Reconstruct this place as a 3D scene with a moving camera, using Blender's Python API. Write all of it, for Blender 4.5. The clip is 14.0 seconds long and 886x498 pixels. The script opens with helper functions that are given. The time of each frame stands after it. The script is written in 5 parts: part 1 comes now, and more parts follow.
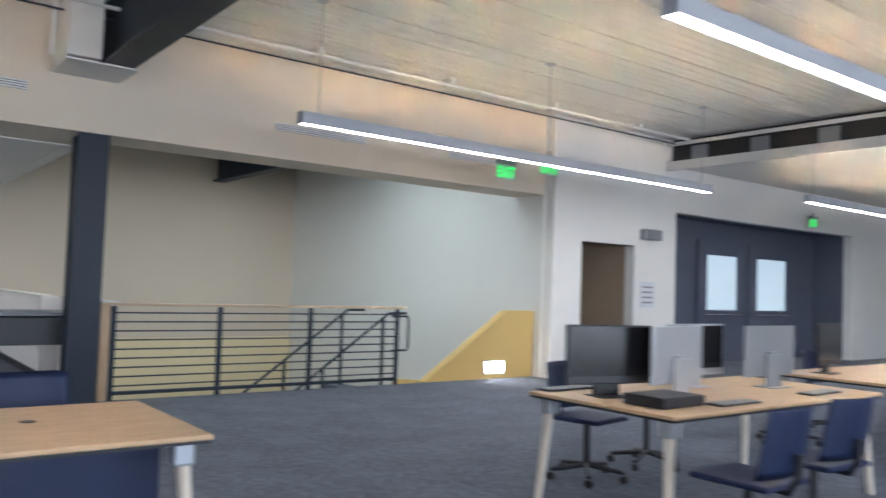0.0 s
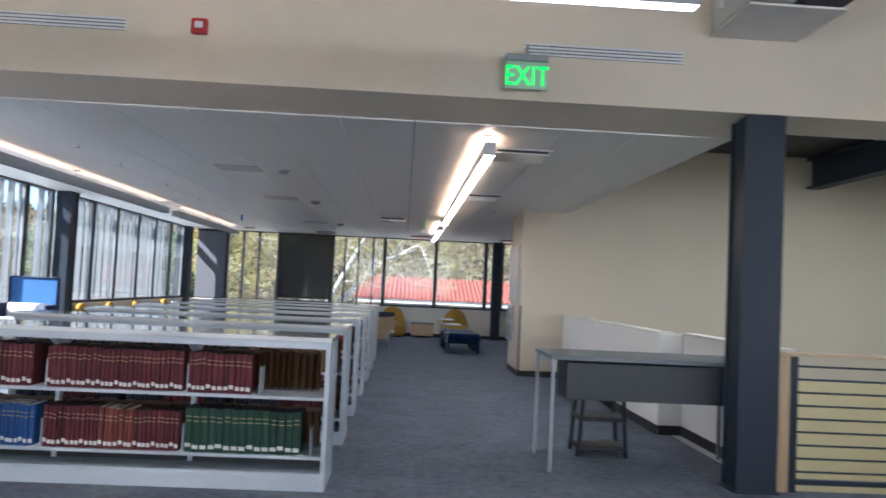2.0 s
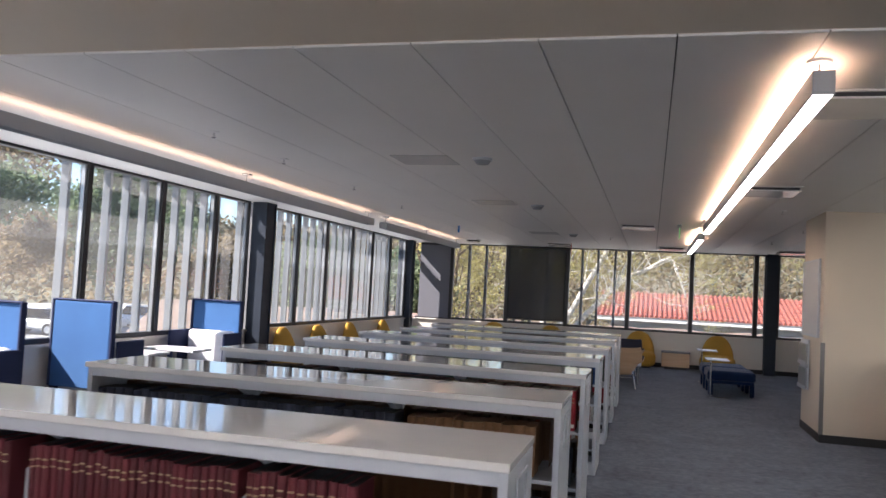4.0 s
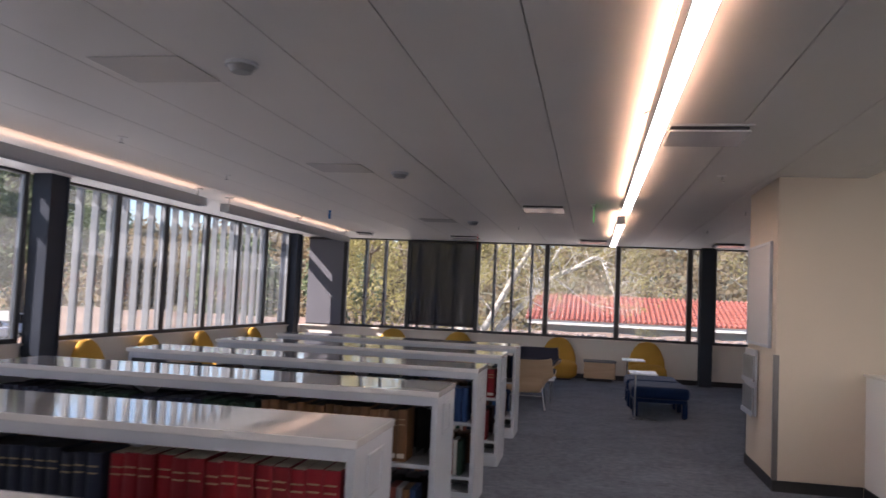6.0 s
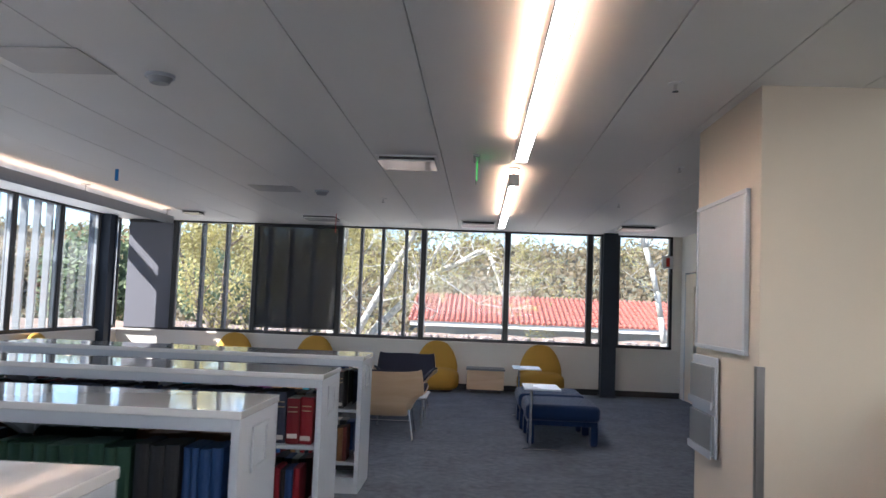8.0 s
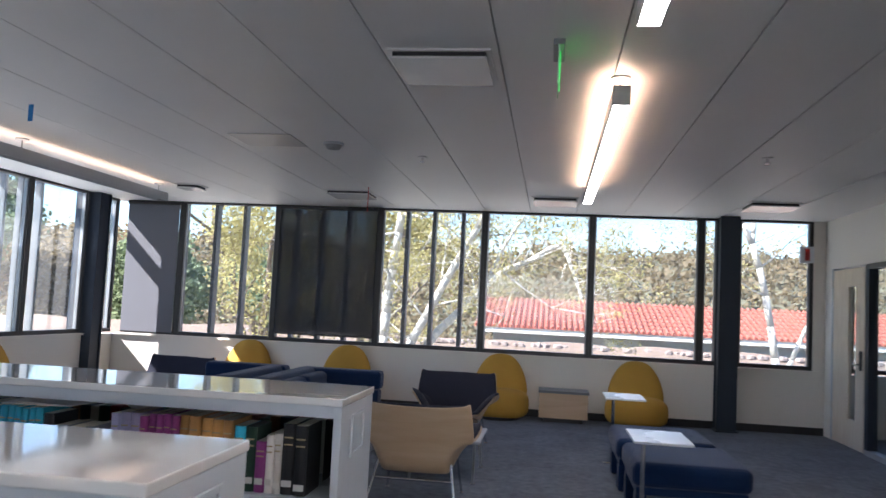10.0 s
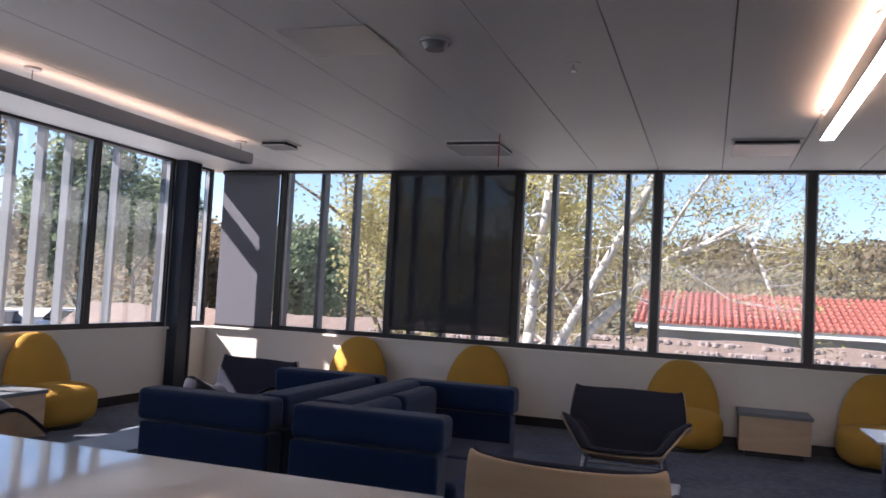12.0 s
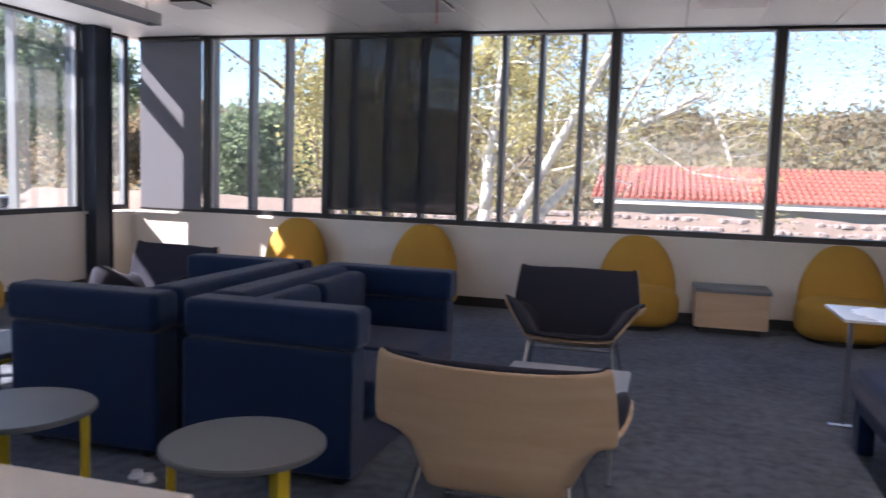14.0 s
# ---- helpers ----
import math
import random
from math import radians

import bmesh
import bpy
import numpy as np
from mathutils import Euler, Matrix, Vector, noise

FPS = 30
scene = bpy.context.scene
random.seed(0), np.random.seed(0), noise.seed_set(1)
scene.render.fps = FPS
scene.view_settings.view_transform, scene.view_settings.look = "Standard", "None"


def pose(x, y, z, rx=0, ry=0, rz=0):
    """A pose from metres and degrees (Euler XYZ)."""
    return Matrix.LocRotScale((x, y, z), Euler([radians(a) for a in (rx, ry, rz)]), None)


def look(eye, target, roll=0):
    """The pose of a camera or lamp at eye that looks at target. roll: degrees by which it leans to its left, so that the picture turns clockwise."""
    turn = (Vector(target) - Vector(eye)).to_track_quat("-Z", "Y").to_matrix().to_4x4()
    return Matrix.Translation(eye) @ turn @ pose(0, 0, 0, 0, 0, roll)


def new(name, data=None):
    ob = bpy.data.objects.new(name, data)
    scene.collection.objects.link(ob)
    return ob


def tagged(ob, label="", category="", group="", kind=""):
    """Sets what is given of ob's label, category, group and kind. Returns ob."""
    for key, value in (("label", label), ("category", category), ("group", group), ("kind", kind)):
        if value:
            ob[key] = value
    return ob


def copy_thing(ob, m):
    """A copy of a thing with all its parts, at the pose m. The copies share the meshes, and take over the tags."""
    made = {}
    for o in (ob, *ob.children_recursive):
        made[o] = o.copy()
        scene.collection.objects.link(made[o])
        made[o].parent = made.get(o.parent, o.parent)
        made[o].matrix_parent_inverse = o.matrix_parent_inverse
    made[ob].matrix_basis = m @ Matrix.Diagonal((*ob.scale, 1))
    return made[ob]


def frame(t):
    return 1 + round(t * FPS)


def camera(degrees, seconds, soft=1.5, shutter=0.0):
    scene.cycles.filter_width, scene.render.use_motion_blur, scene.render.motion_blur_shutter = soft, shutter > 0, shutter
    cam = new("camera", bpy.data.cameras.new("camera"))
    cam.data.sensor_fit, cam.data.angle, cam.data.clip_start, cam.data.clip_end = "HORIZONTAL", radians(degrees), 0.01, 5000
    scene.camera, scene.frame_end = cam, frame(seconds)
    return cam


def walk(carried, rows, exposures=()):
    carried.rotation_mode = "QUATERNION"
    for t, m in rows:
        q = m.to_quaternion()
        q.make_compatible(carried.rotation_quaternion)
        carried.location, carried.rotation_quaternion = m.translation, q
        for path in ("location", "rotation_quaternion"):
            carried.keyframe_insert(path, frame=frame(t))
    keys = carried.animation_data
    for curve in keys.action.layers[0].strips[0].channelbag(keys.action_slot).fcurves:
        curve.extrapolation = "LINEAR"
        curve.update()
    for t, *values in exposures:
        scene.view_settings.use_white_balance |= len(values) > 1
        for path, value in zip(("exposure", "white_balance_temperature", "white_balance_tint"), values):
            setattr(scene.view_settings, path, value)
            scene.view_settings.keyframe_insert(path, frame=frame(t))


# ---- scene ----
cam = camera(58.6, 14.0, soft=1.5, shutter=0.35)
PATH = [
    (0, (0.598, -4.813, 1.391), (1.813, -3.227, 1.486), 2.0),
    (0.5, (0.428, -3.995, 1.386), (1.352, -2.224, 1.483), 2.2),
    (1, (0.235, -3.26, 1.388), (0.883, -1.371, 1.485), 2.5),
    (1.5, (0.078, -2.473, 1.385), (0.431, -0.507, 1.482), 2.7),
    (2, (-0.011, -1.7, 1.458), (0.082, 0.296, 1.556), 2.7),
    (2.5, (-0.104, -1.005, 1.571), (-0.221, 0.99, 1.664), 3.4),
    (3, (-0.108, -0.262, 1.61), (-0.462, 1.704, 1.702), 3.3),
    (3.2, (-0.122, 0.022, 1.629), (-0.556, 1.972, 1.72), 3.1),
    (5.3, (0.201, 3.192, 1.648), (-0.338, 5.115, 1.751), 3.0),
    (5.5, (0.247, 3.466, 1.641), (-0.251, 5.401, 1.749), 2.9),
    (6, (0.338, 4.248, 1.616), (-0.035, 6.209, 1.735), 2.6),
    (6.5, (0.367, 5.013, 1.574), (0.13, 6.995, 1.702), 2.3),
    (7, (0.419, 5.793, 1.538), (0.294, 7.785, 1.674), 2.3),
    (7.2, (0.412, 6.091, 1.513), (0.32, 8.084, 1.65), 2.2),
    (9.3, (0.344, 9.228, 1.504), (0.199, 11.218, 1.648), 2.7),
    (9.5, (0.316, 9.517, 1.495), (0.141, 11.504, 1.641), 2.7),
    (10, (0.336, 10.313, 1.474), (0.061, 12.288, 1.617), 2.8),
    (10.5, (0.202, 11.013, 1.474), (-0.165, 12.973, 1.618), 3.0),
    (11, (0.067, 11.618, 1.48), (-0.386, 13.561, 1.619), 2.9),
    (11.5, (-0.053, 12.252, 1.44), (-0.596, 14.173, 1.569), 3.1),
    (12, (-0.073, 12.789, 1.418), (-0.716, 14.68, 1.528), 3.0),
    (12.5, (-0.126, 13.125, 1.393), (-0.854, 14.987, 1.459), 3.0),
    (13, (-0.142, 13.322, 1.38), (-0.906, 15.168, 1.279), 3.1),
    (13.3, (-0.134, 13.366, 1.379), (-0.893, 15.208, 1.211), 3.1),
    (13.5, (-0.149, 13.387, 1.376), (-0.889, 15.236, 1.191), 2.6),
    (14, (-0.065, 13.453, 1.388), (-0.604, 15.369, 1.197), 1.9),
]
EXPOSURES = [(0.0, 2.1, 5600, 13), (1.0, 2.25, 5500, 7), (2.0, 2.1, 5600, 12), (3.2, 1.95, 6000, 16), (5.3, 1.7, 6500, 25), (6.0, 1.7, 6450, 26), (7.0, 2.0, 6050, 17),
             (9.5, 2.35, 5850, 14), (10.3, 2.2, 5900, 16), (11.0, 1.85, 6050, 20), (12.0, 1.7, 6150, 24), (13.0, 1.88, 6150, 24), (14.0, 2.2, 6100, 23)]
walk(cam, [(t, look(eye, target, roll)) for t, eye, target, roll in PATH], EXPOSURES)

# ---- world and large lights ----
SUN_WAY = Vector((1.0, 0.5, -1.0)).normalized()
world = bpy.data.worlds.new("sky")
scene.world = world
world.use_nodes = True
wn = world.node_tree.nodes
sky = wn.new("ShaderNodeTexSky")
sky.sky_type = "NISHITA"
sky.sun_disc = False
sky.sun_elevation = math.asin(-SUN_WAY.z)
sky.sun_rotation = math.atan2(-SUN_WAY.x, -SUN_WAY.y)
sky.air_density, sky.dust_density, sky.ozone_density = 1.0, 0.15, 2.5
wn["Background"].inputs["Strength"].default_value = 0.072
world.node_tree.links.new(sky.outputs[0], wn["Background"].inputs["Color"])
sun_data = bpy.data.lights.new("sun", "SUN")
sun_data.energy, sun_data.angle, sun_data.color = 5.0, radians(0.6), (1.0, 0.93, 0.82)
sun = new("sun", sun_data)
sun.matrix_world = look((-30, -15, 30), Vector((-30, -15, 30)) + SUN_WAY)


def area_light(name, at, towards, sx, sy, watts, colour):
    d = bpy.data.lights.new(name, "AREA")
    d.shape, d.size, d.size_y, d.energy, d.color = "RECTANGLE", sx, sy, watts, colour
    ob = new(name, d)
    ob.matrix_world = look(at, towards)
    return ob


# added fill lamps, unseen: one behind the hall, one under the stairwell roof
area_light("hall_fill", (5.0, -13.8, 2.2), (5.0, 0.0, 1.6), 18.0, 2.6, 240, (0.96, 0.97, 0.97))
area_light("stair_fill", (6.0, 6.5, 4.11), (6.0, 6.5, 0.0), 4.6, 2.8, 42, (0.90, 1.0, 0.92))

# added upward lamps outside the side glass, standing in for forecourt bounce light
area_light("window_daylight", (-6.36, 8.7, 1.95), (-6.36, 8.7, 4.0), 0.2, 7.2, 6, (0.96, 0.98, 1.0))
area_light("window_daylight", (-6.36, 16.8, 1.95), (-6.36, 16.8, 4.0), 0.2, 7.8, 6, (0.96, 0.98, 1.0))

# ---- materials ----


def material(name):
    m = bpy.data.materials.new(name)
    m.use_nodes = True
    return m, m.node_tree.nodes, m.node_tree.links, m.node_tree.nodes["Principled BSDF"]


def surface(name, colour, rough=0.6, vary=0.08, scale=6.0, fine=90.0, bump=0.15, metal=0.0, stretch=(1, 1, 1),
            coat=0.0, random_tint=0.0, spec=0.5, sheen=0.0):
    """A painted, woven or cast surface: broad variation, fine grain and a little relief."""
    m, n, l, b = material(name)
    co = n.new("ShaderNodeTexCoord")
    mp = n.new("ShaderNodeMapping")
    mp.inputs["Scale"].default_value = stretch
    l.new(co.outputs["Object"], mp.inputs["Vector"])
    big, small = n.new("ShaderNodeTexNoise"), n.new("ShaderNodeTexNoise")
    big.inputs["Scale"].default_value, small.inputs["Scale"].default_value = scale, fine
    big.inputs["Detail"].default_value = small.inputs["Detail"].default_value = 4.0
    l.new(mp.outputs[0], big.inputs["Vector"])
    l.new(mp.outputs[0], small.inputs["Vector"])
    add = n.new("ShaderNodeMath")
    add.operation = "ADD"
    l.new(big.outputs["Fac"], add.inputs[0])
    l.new(small.outputs["Fac"], add.inputs[1])
    ramp = n.new("ShaderNodeMapRange")
    ramp.inputs["From Min"].default_value, ramp.inputs["From Max"].default_value = 0.6, 1.4
    ramp.inputs["To Min"].default_value, ramp.inputs["To Max"].default_value = 1.0 - vary, 1.0 + vary
    l.new(add.outputs[0], ramp.inputs["Value"])
    hsv = n.new("ShaderNodeHueSaturation")
    hsv.inputs["Color"].default_value = (*colour, 1)
    last = ramp.outputs[0]
    if random_tint:
        info = n.new("ShaderNodeObjectInfo")
        r2 = n.new("ShaderNodeMapRange")
        r2.inputs["To Min"].default_value, r2.inputs["To Max"].default_value = 1 - random_tint, 1 + random_tint
        l.new(info.outputs["Random"], r2.inputs["Value"])
        mul = n.new("ShaderNodeMath")
        mul.operation = "MULTIPLY"
        l.new(last, mul.inputs[0])
        l.new(r2.outputs[0], mul.inputs[1])
        last = mul.outputs[0]
    l.new(last, hsv.inputs["Value"])
    l.new(hsv.outputs[0], b.inputs["Base Color"])
    rr = n.new("ShaderNodeMapRange")
    rr.inputs["To Min"].default_value, rr.inputs["To Max"].default_value = max(rough - 0.08, 0.02), min(rough + 0.1, 1)
    l.new(big.outputs["Fac"], rr.inputs["Value"])
    l.new(rr.outputs[0], b.inputs["Roughness"])
    b.inputs["Metallic"].default_value = metal
    b.inputs["Specular IOR Level"].default_value = spec
    b.inputs["Coat Weight"].default_value = coat
    b.inputs["Sheen Weight"].default_value, b.inputs["Sheen Roughness"].default_value = sheen, 0.4
    if bump:
        bp = n.new("ShaderNodeBump")
        bp.inputs["Strength"].default_value, bp.inputs["Distance"].default_value = bump, 0.01
        l.new(small.outputs["Fac"], bp.inputs["Height"])
        l.new(bp.outputs[0], b.inputs["Normal"])
    return m


def carpet_material():
    m, n, l, b = material("carpet")
    co = n.new("ShaderNodeTexCoord")
    mp = n.new("ShaderNodeMapping")
    mp.inputs["Scale"].default_value = (1.0, 1.0, 1.0)
    l.new(co.outputs["Object"], mp.inputs["Vector"])
    patch, fleck, tuft = (n.new("ShaderNodeTexNoise") for _ in range(3))
    for node, sc, det in ((patch, 2.2, 4), (fleck, 14.0, 5), (tuft, 160.0, 2)):
        node.inputs["Scale"].default_value, node.inputs["Detail"].default_value = sc, det
        l.new(mp.outputs[0], node.inputs["Vector"])
    mix = n.new("ShaderNodeMath")
    mix.operation = "MULTIPLY_ADD"
    mix.inputs[1].default_value = 0.6
    l.new(patch.outputs["Fac"], mix.inputs[0])
    l.new(fleck.outputs["Fac"], mix.inputs[2])
    ramp = n.new("ShaderNodeValToRGB")
    ramp.color_ramp.elements[0].position, ramp.color_ramp.elements[0].color = 0.56, (0.044, 0.055, 0.076, 1)
    ramp.color_ramp.elements[1].position, ramp.color_ramp.elements[1].color = 1.02, (0.114, 0.132, 0.166, 1)
    l.new(mix.outputs[0], ramp.inputs[0])
    l.new(ramp.outputs[0], b.inputs["Base Color"])
    b.inputs["Roughness"].default_value = 0.95
    b.inputs["Specular IOR Level"].default_value = 0.15
    b.inputs["Sheen Weight"].default_value, b.inputs["Sheen Roughness"].default_value = 0.12, 0.45
    bp = n.new("ShaderNodeBump")
    bp.inputs["Strength"].default_value, bp.inputs["Distance"].default_value = 0.5, 0.006
    l.new(tuft.outputs["Fac"], bp.inputs["Height"])
    l.new(bp.outputs[0], b.inputs["Normal"])
    return m


def wood_material(name, dark, light, along=(1, 14, 14), rough=0.45):
    m, n, l, b = material(name)
    co = n.new("ShaderNodeTexCoord")
    mp = n.new("ShaderNodeMapping")
    mp.inputs["Scale"].default_value = along
    l.new(co.outputs["Object"], mp.inputs["Vector"])
    g = n.new("ShaderNodeTexNoise")
    g.inputs["Scale"].default_value, g.inputs["Detail"].default_value, g.inputs["Distortion"].default_value = 3.0, 8, 0.6
    l.new(mp.outputs[0], g.inputs["Vector"])
    ramp = n.new("ShaderNodeValToRGB")
    ramp.color_ramp.elements[0].position, ramp.color_ramp.elements[0].color = 0.3, (*dark, 1)
    ramp.color_ramp.elements[1].position, ramp.color_ramp.elements[1].color = 0.7, (*light, 1)
    l.new(g.outputs["Fac"], ramp.inputs[0])
    l.new(ramp.outputs[0], b.inputs["Base Color"])
    b.inputs["Roughness"].default_value = rough
    bp = n.new("ShaderNodeBump")
    bp.inputs["Strength"].default_value, bp.inputs["Distance"].default_value = 0.08, 0.004
    l.new(g.outputs["Fac"], bp.inputs["Height"])
    l.new(bp.outputs[0], b.inputs["Normal"])
    return m


def glow(name, colour, strength):
    m, n, l, b = material(name)
    b.inputs["Base Color"].default_value = (*colour, 1)
    b.inputs["Emission Color"].default_value = (*colour, 1)
    b.inputs["Emission Strength"].default_value = strength
    return m


def glass_material(name, tint, rough=0.0, haze=0.0):
    """Thin pane: mostly clear, with a real reflection and glare haze mixed in."""
    m, n, l, b = material(name)
    out = n["Material Output"]
    tr, gl, mix, fr = (n.new(k) for k in ("ShaderNodeBsdfTransparent", "ShaderNodeBsdfGlossy", "ShaderNodeMixShader", "ShaderNodeLayerWeight"))
    tr.inputs["Color"].default_value = (*tint, 1)
    gl.inputs["Roughness"].default_value = rough
    fr.inputs["Blend"].default_value = 0.5
    pw, sc = n.new("ShaderNodeMath"), n.new("ShaderNodeMath")
    pw.operation, sc.operation = "POWER", "MULTIPLY_ADD"
    pw.inputs[1].default_value, sc.inputs[1].default_value, sc.inputs[2].default_value = 5.0, 0.5, 0.012
    l.new(fr.outputs["Facing"], pw.inputs[0])
    l.new(pw.outputs[0], sc.inputs[0])
    l.new(sc.outputs[0], mix.inputs[0])
    l.new(tr.outputs[0], mix.inputs[1])
    l.new(gl.outputs[0], mix.inputs[2])
    # translucent white share imitates the glare haze on the glass
    veil, film = n.new("ShaderNodeBsdfTranslucent"), n.new("ShaderNodeMixShader")
    veil.inputs["Color"].default_value = (0.9, 0.9, 0.9, 1)
    film.inputs[0].default_value = haze
    l.new(mix.outputs[0], film.inputs[1])
    l.new(veil.outputs[0], film.inputs[2])
    l.new(film.outputs[0], out.inputs["Surface"])
    return m


def see_through(name, colour, opacity, rough=0.6, translucent=0.5):
    """Screen cloth or etched glass: partly open, partly lit through."""
    m, n, l, b = material(name)
    out = n["Material Output"]
    tr, tl, mix, mix2 = (n.new(k) for k in ("ShaderNodeBsdfTransparent", "ShaderNodeBsdfTranslucent", "ShaderNodeMixShader", "ShaderNodeMixShader"))
    b.inputs["Base Color"].default_value = (*colour, 1)
    b.inputs["Roughness"].default_value = rough
    tl.inputs["Color"].default_value = (*colour, 1)
    mix.inputs[0].default_value, mix2.inputs[0].default_value = translucent, opacity
    l.new(b.outputs[0], mix.inputs[1])
    l.new(tl.outputs[0], mix.inputs[2])
    l.new(tr.outputs[0], mix2.inputs[1])
    l.new(mix.outputs[0], mix2.inputs[2])
    l.new(mix2.outputs[0], out.inputs["Surface"])
    return m


CARPET = carpet_material()
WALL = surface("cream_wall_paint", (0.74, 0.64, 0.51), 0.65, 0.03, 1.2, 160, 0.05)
# the cream paint darkened by a fifth, shade put into the colour
WALL_SHADED = surface("cream_wall_paint_shaded", (0.60, 0.51, 0.405), 0.65, 0.04, 1.2, 160, 0.05)
WALL_WHITE = surface("white_wall_paint", (0.80, 0.78, 0.74), 0.6, 0.03, 1.0, 160, 0.05)
SILL_WALL = surface("sill_wall_paint", (0.72, 0.68, 0.62), 0.6, 0.03, 1.0, 160, 0.05)
YELLOW_WALL = surface("ochre_stair_paint", (0.72, 0.50, 0.17), 0.55, 0.05, 1.4, 140, 0.05)
CEILING = surface("ceiling_board", (0.82, 0.80, 0.77), 0.47, 0.05, 0.9, 200, 0.05)
DECK = surface("white_deck_paint", (0.74, 0.71, 0.66), 0.55, 0.05, 0.8, 60, 0.08)
JOINT = surface("dark_joint", (0.20, 0.20, 0.20), 0.8)
STEEL = surface("dark_slate_steel_paint", (0.022, 0.030, 0.045), 0.5, 0.10, 2.0, 120, 0.05, spec=0.3)
FRAME = surface("black_window_frame", (0.018, 0.017, 0.018), 0.4, 0.12, 3.0, 120, 0.05)
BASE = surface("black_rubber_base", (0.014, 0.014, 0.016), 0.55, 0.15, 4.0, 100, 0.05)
WHITE_STEEL = surface("white_enamel_steel", (0.43, 0.46, 0.50), 0.34, 0.04, 2.5, 150, 0.03)
GLOSS_TOP = surface("glossy_white_laminate", (0.62, 0.61, 0.60), 0.05, 0.03, 1.5, 7, 0.035, coat=0.5)
GREY_METAL = surface("grey_metal", (0.30, 0.31, 0.32), 0.38, 0.08, 4.0, 150, 0.04, metal=0.6)
CHROME = surface("polished_steel", (0.75, 0.75, 0.76), 0.16, 0.03, 4.0, 90, 0.02, metal=1.0)
BLACK = surface("black_plastic", (0.015, 0.015, 0.017), 0.45, 0.15, 5.0, 120, 0.05)
NAVY = surface("navy_woven_cloth", (0.003, 0.017, 0.062), 0.8, 0.25, 3.5, 380, 0.35, spec=0.22, sheen=0.22)
NAVY_DARK = surface("navy_charcoal_felt", (0.022, 0.024, 0.040), 0.9, 0.2, 3.0, 320, 0.3, spec=0.25, sheen=0.08)
CHAIR_BLUE = surface("blue_plastic_shell", (0.003, 0.011, 0.050), 0.55, 0.1, 4.0, 120, 0.04)
BLUE_PANEL = surface("blue_felt_panel", (0.05, 0.135, 0.32), 0.85, 0.12, 3.0, 260, 0.25, spec=0.25)
BLUE_EDGE = surface("dark_blue_felt_edge", (0.012, 0.022, 0.075), 0.8, 0.12, 3.0, 260, 0.25)
YELLOW = surface("mustard_wool", (0.46, 0.265, 0.05), 0.9, 0.14, 3.0, 320, 0.35, spec=0.2)
YELLOW_PAINT = surface("yellow_leg_paint", (0.62, 0.47, 0.02), 0.4, 0.05)
GREY_TOP = surface("grey_laminate", (0.14, 0.155, 0.17), 0.4, 0.06, 3.0, 140, 0.03)
WHITE_TOP = surface("white_laminate", (0.68, 0.69, 0.72), 0.28, 0.03, 2.0, 100, 0.02)
BEECH = wood_material("beech_ply", (0.47, 0.33, 0.20), (0.55, 0.40, 0.26), (0.6, 5, 5))
BEECH_UP = wood_material("beech_ply_upright", (0.40, 0.26, 0.14), (0.56, 0.40, 0.24), (12, 12, 1))
OAK_TOP = wood_material("oak_desk_top", (0.46, 0.30, 0.16), (0.64, 0.45, 0.27), (2, 18, 18), 0.4)
MAPLE = wood_material("maple_door", (0.62, 0.53, 0.42), (0.74, 0.66, 0.55), (10, 10, 1.2))
GLASS = glass_material("window_glass", (0.90, 0.94, 0.96), haze=0.025)
GLASS_SIDE = glass_material("hazy_window_glass", (0.90, 0.94, 0.96), haze=0.025)
FIN_DARK = surface("dark_fin_metal", (0.07, 0.075, 0.08), 0.45, 0.1, 3.0, 80, 0.04)
SHADE_DARK = see_through("dark_screen_cloth", (0.026, 0.030, 0.042), 0.80, 0.8, 0.3)
SHADE_GREY = see_through("grey_screen_cloth", (0.185, 0.19, 0.22), 0.93, 0.85, 0.25)
LAMP_WHITE = glow("lamp_diffuser", (1.0, 0.94, 0.86), 6.0)
LAMP_UP = glow("lamp_uplight", (1.0, 0.66, 0.43), 7.0)
LAMP_UP_SOFT = glow("lamp_uplight_soft", (1.0, 0.72, 0.50), 0.85)
LAMP_HALL = glow("hall_lamp_diffuser", (1.0, 0.93, 0.84), 10.0)
LAMP_HALL_UP = glow("hall_lamp_uplight", (1.0, 0.84, 0.64), 50.0)
# green edge glow of the clear plate, put into its base colour
EXIT_PLATE_LIT = surface("green_lit_sign_plate", (0.55, 0.76, 0.58), 0.25, 0.04)
EXIT_GREEN = glow("exit_green", (0.02, 0.55, 0.06), 0.55)
RED = surface("red_plastic", (0.42, 0.02, 0.018), 0.4, 0.06)
BLUE_TAPE = surface("blue_tape", (0.01, 0.16, 0.42), 0.6, 0.08)
DIFFUSER = surface("vent_white", (0.82, 0.81, 0.80), 0.5, 0.03)
VENT_PLATE = surface("glossy_white_plate", (0.80, 0.80, 0.79), 0.22, 0.04, 3.0, 80, 0.01, coat=0.4)
SCREEN = surface("black_screen", (0.012, 0.012, 0.014), 0.12, 0.05)
ALU = surface("silver_aluminium", (0.50, 0.52, 0.55), 0.35, 0.04, 3, 100, 0.03, metal=0.7)


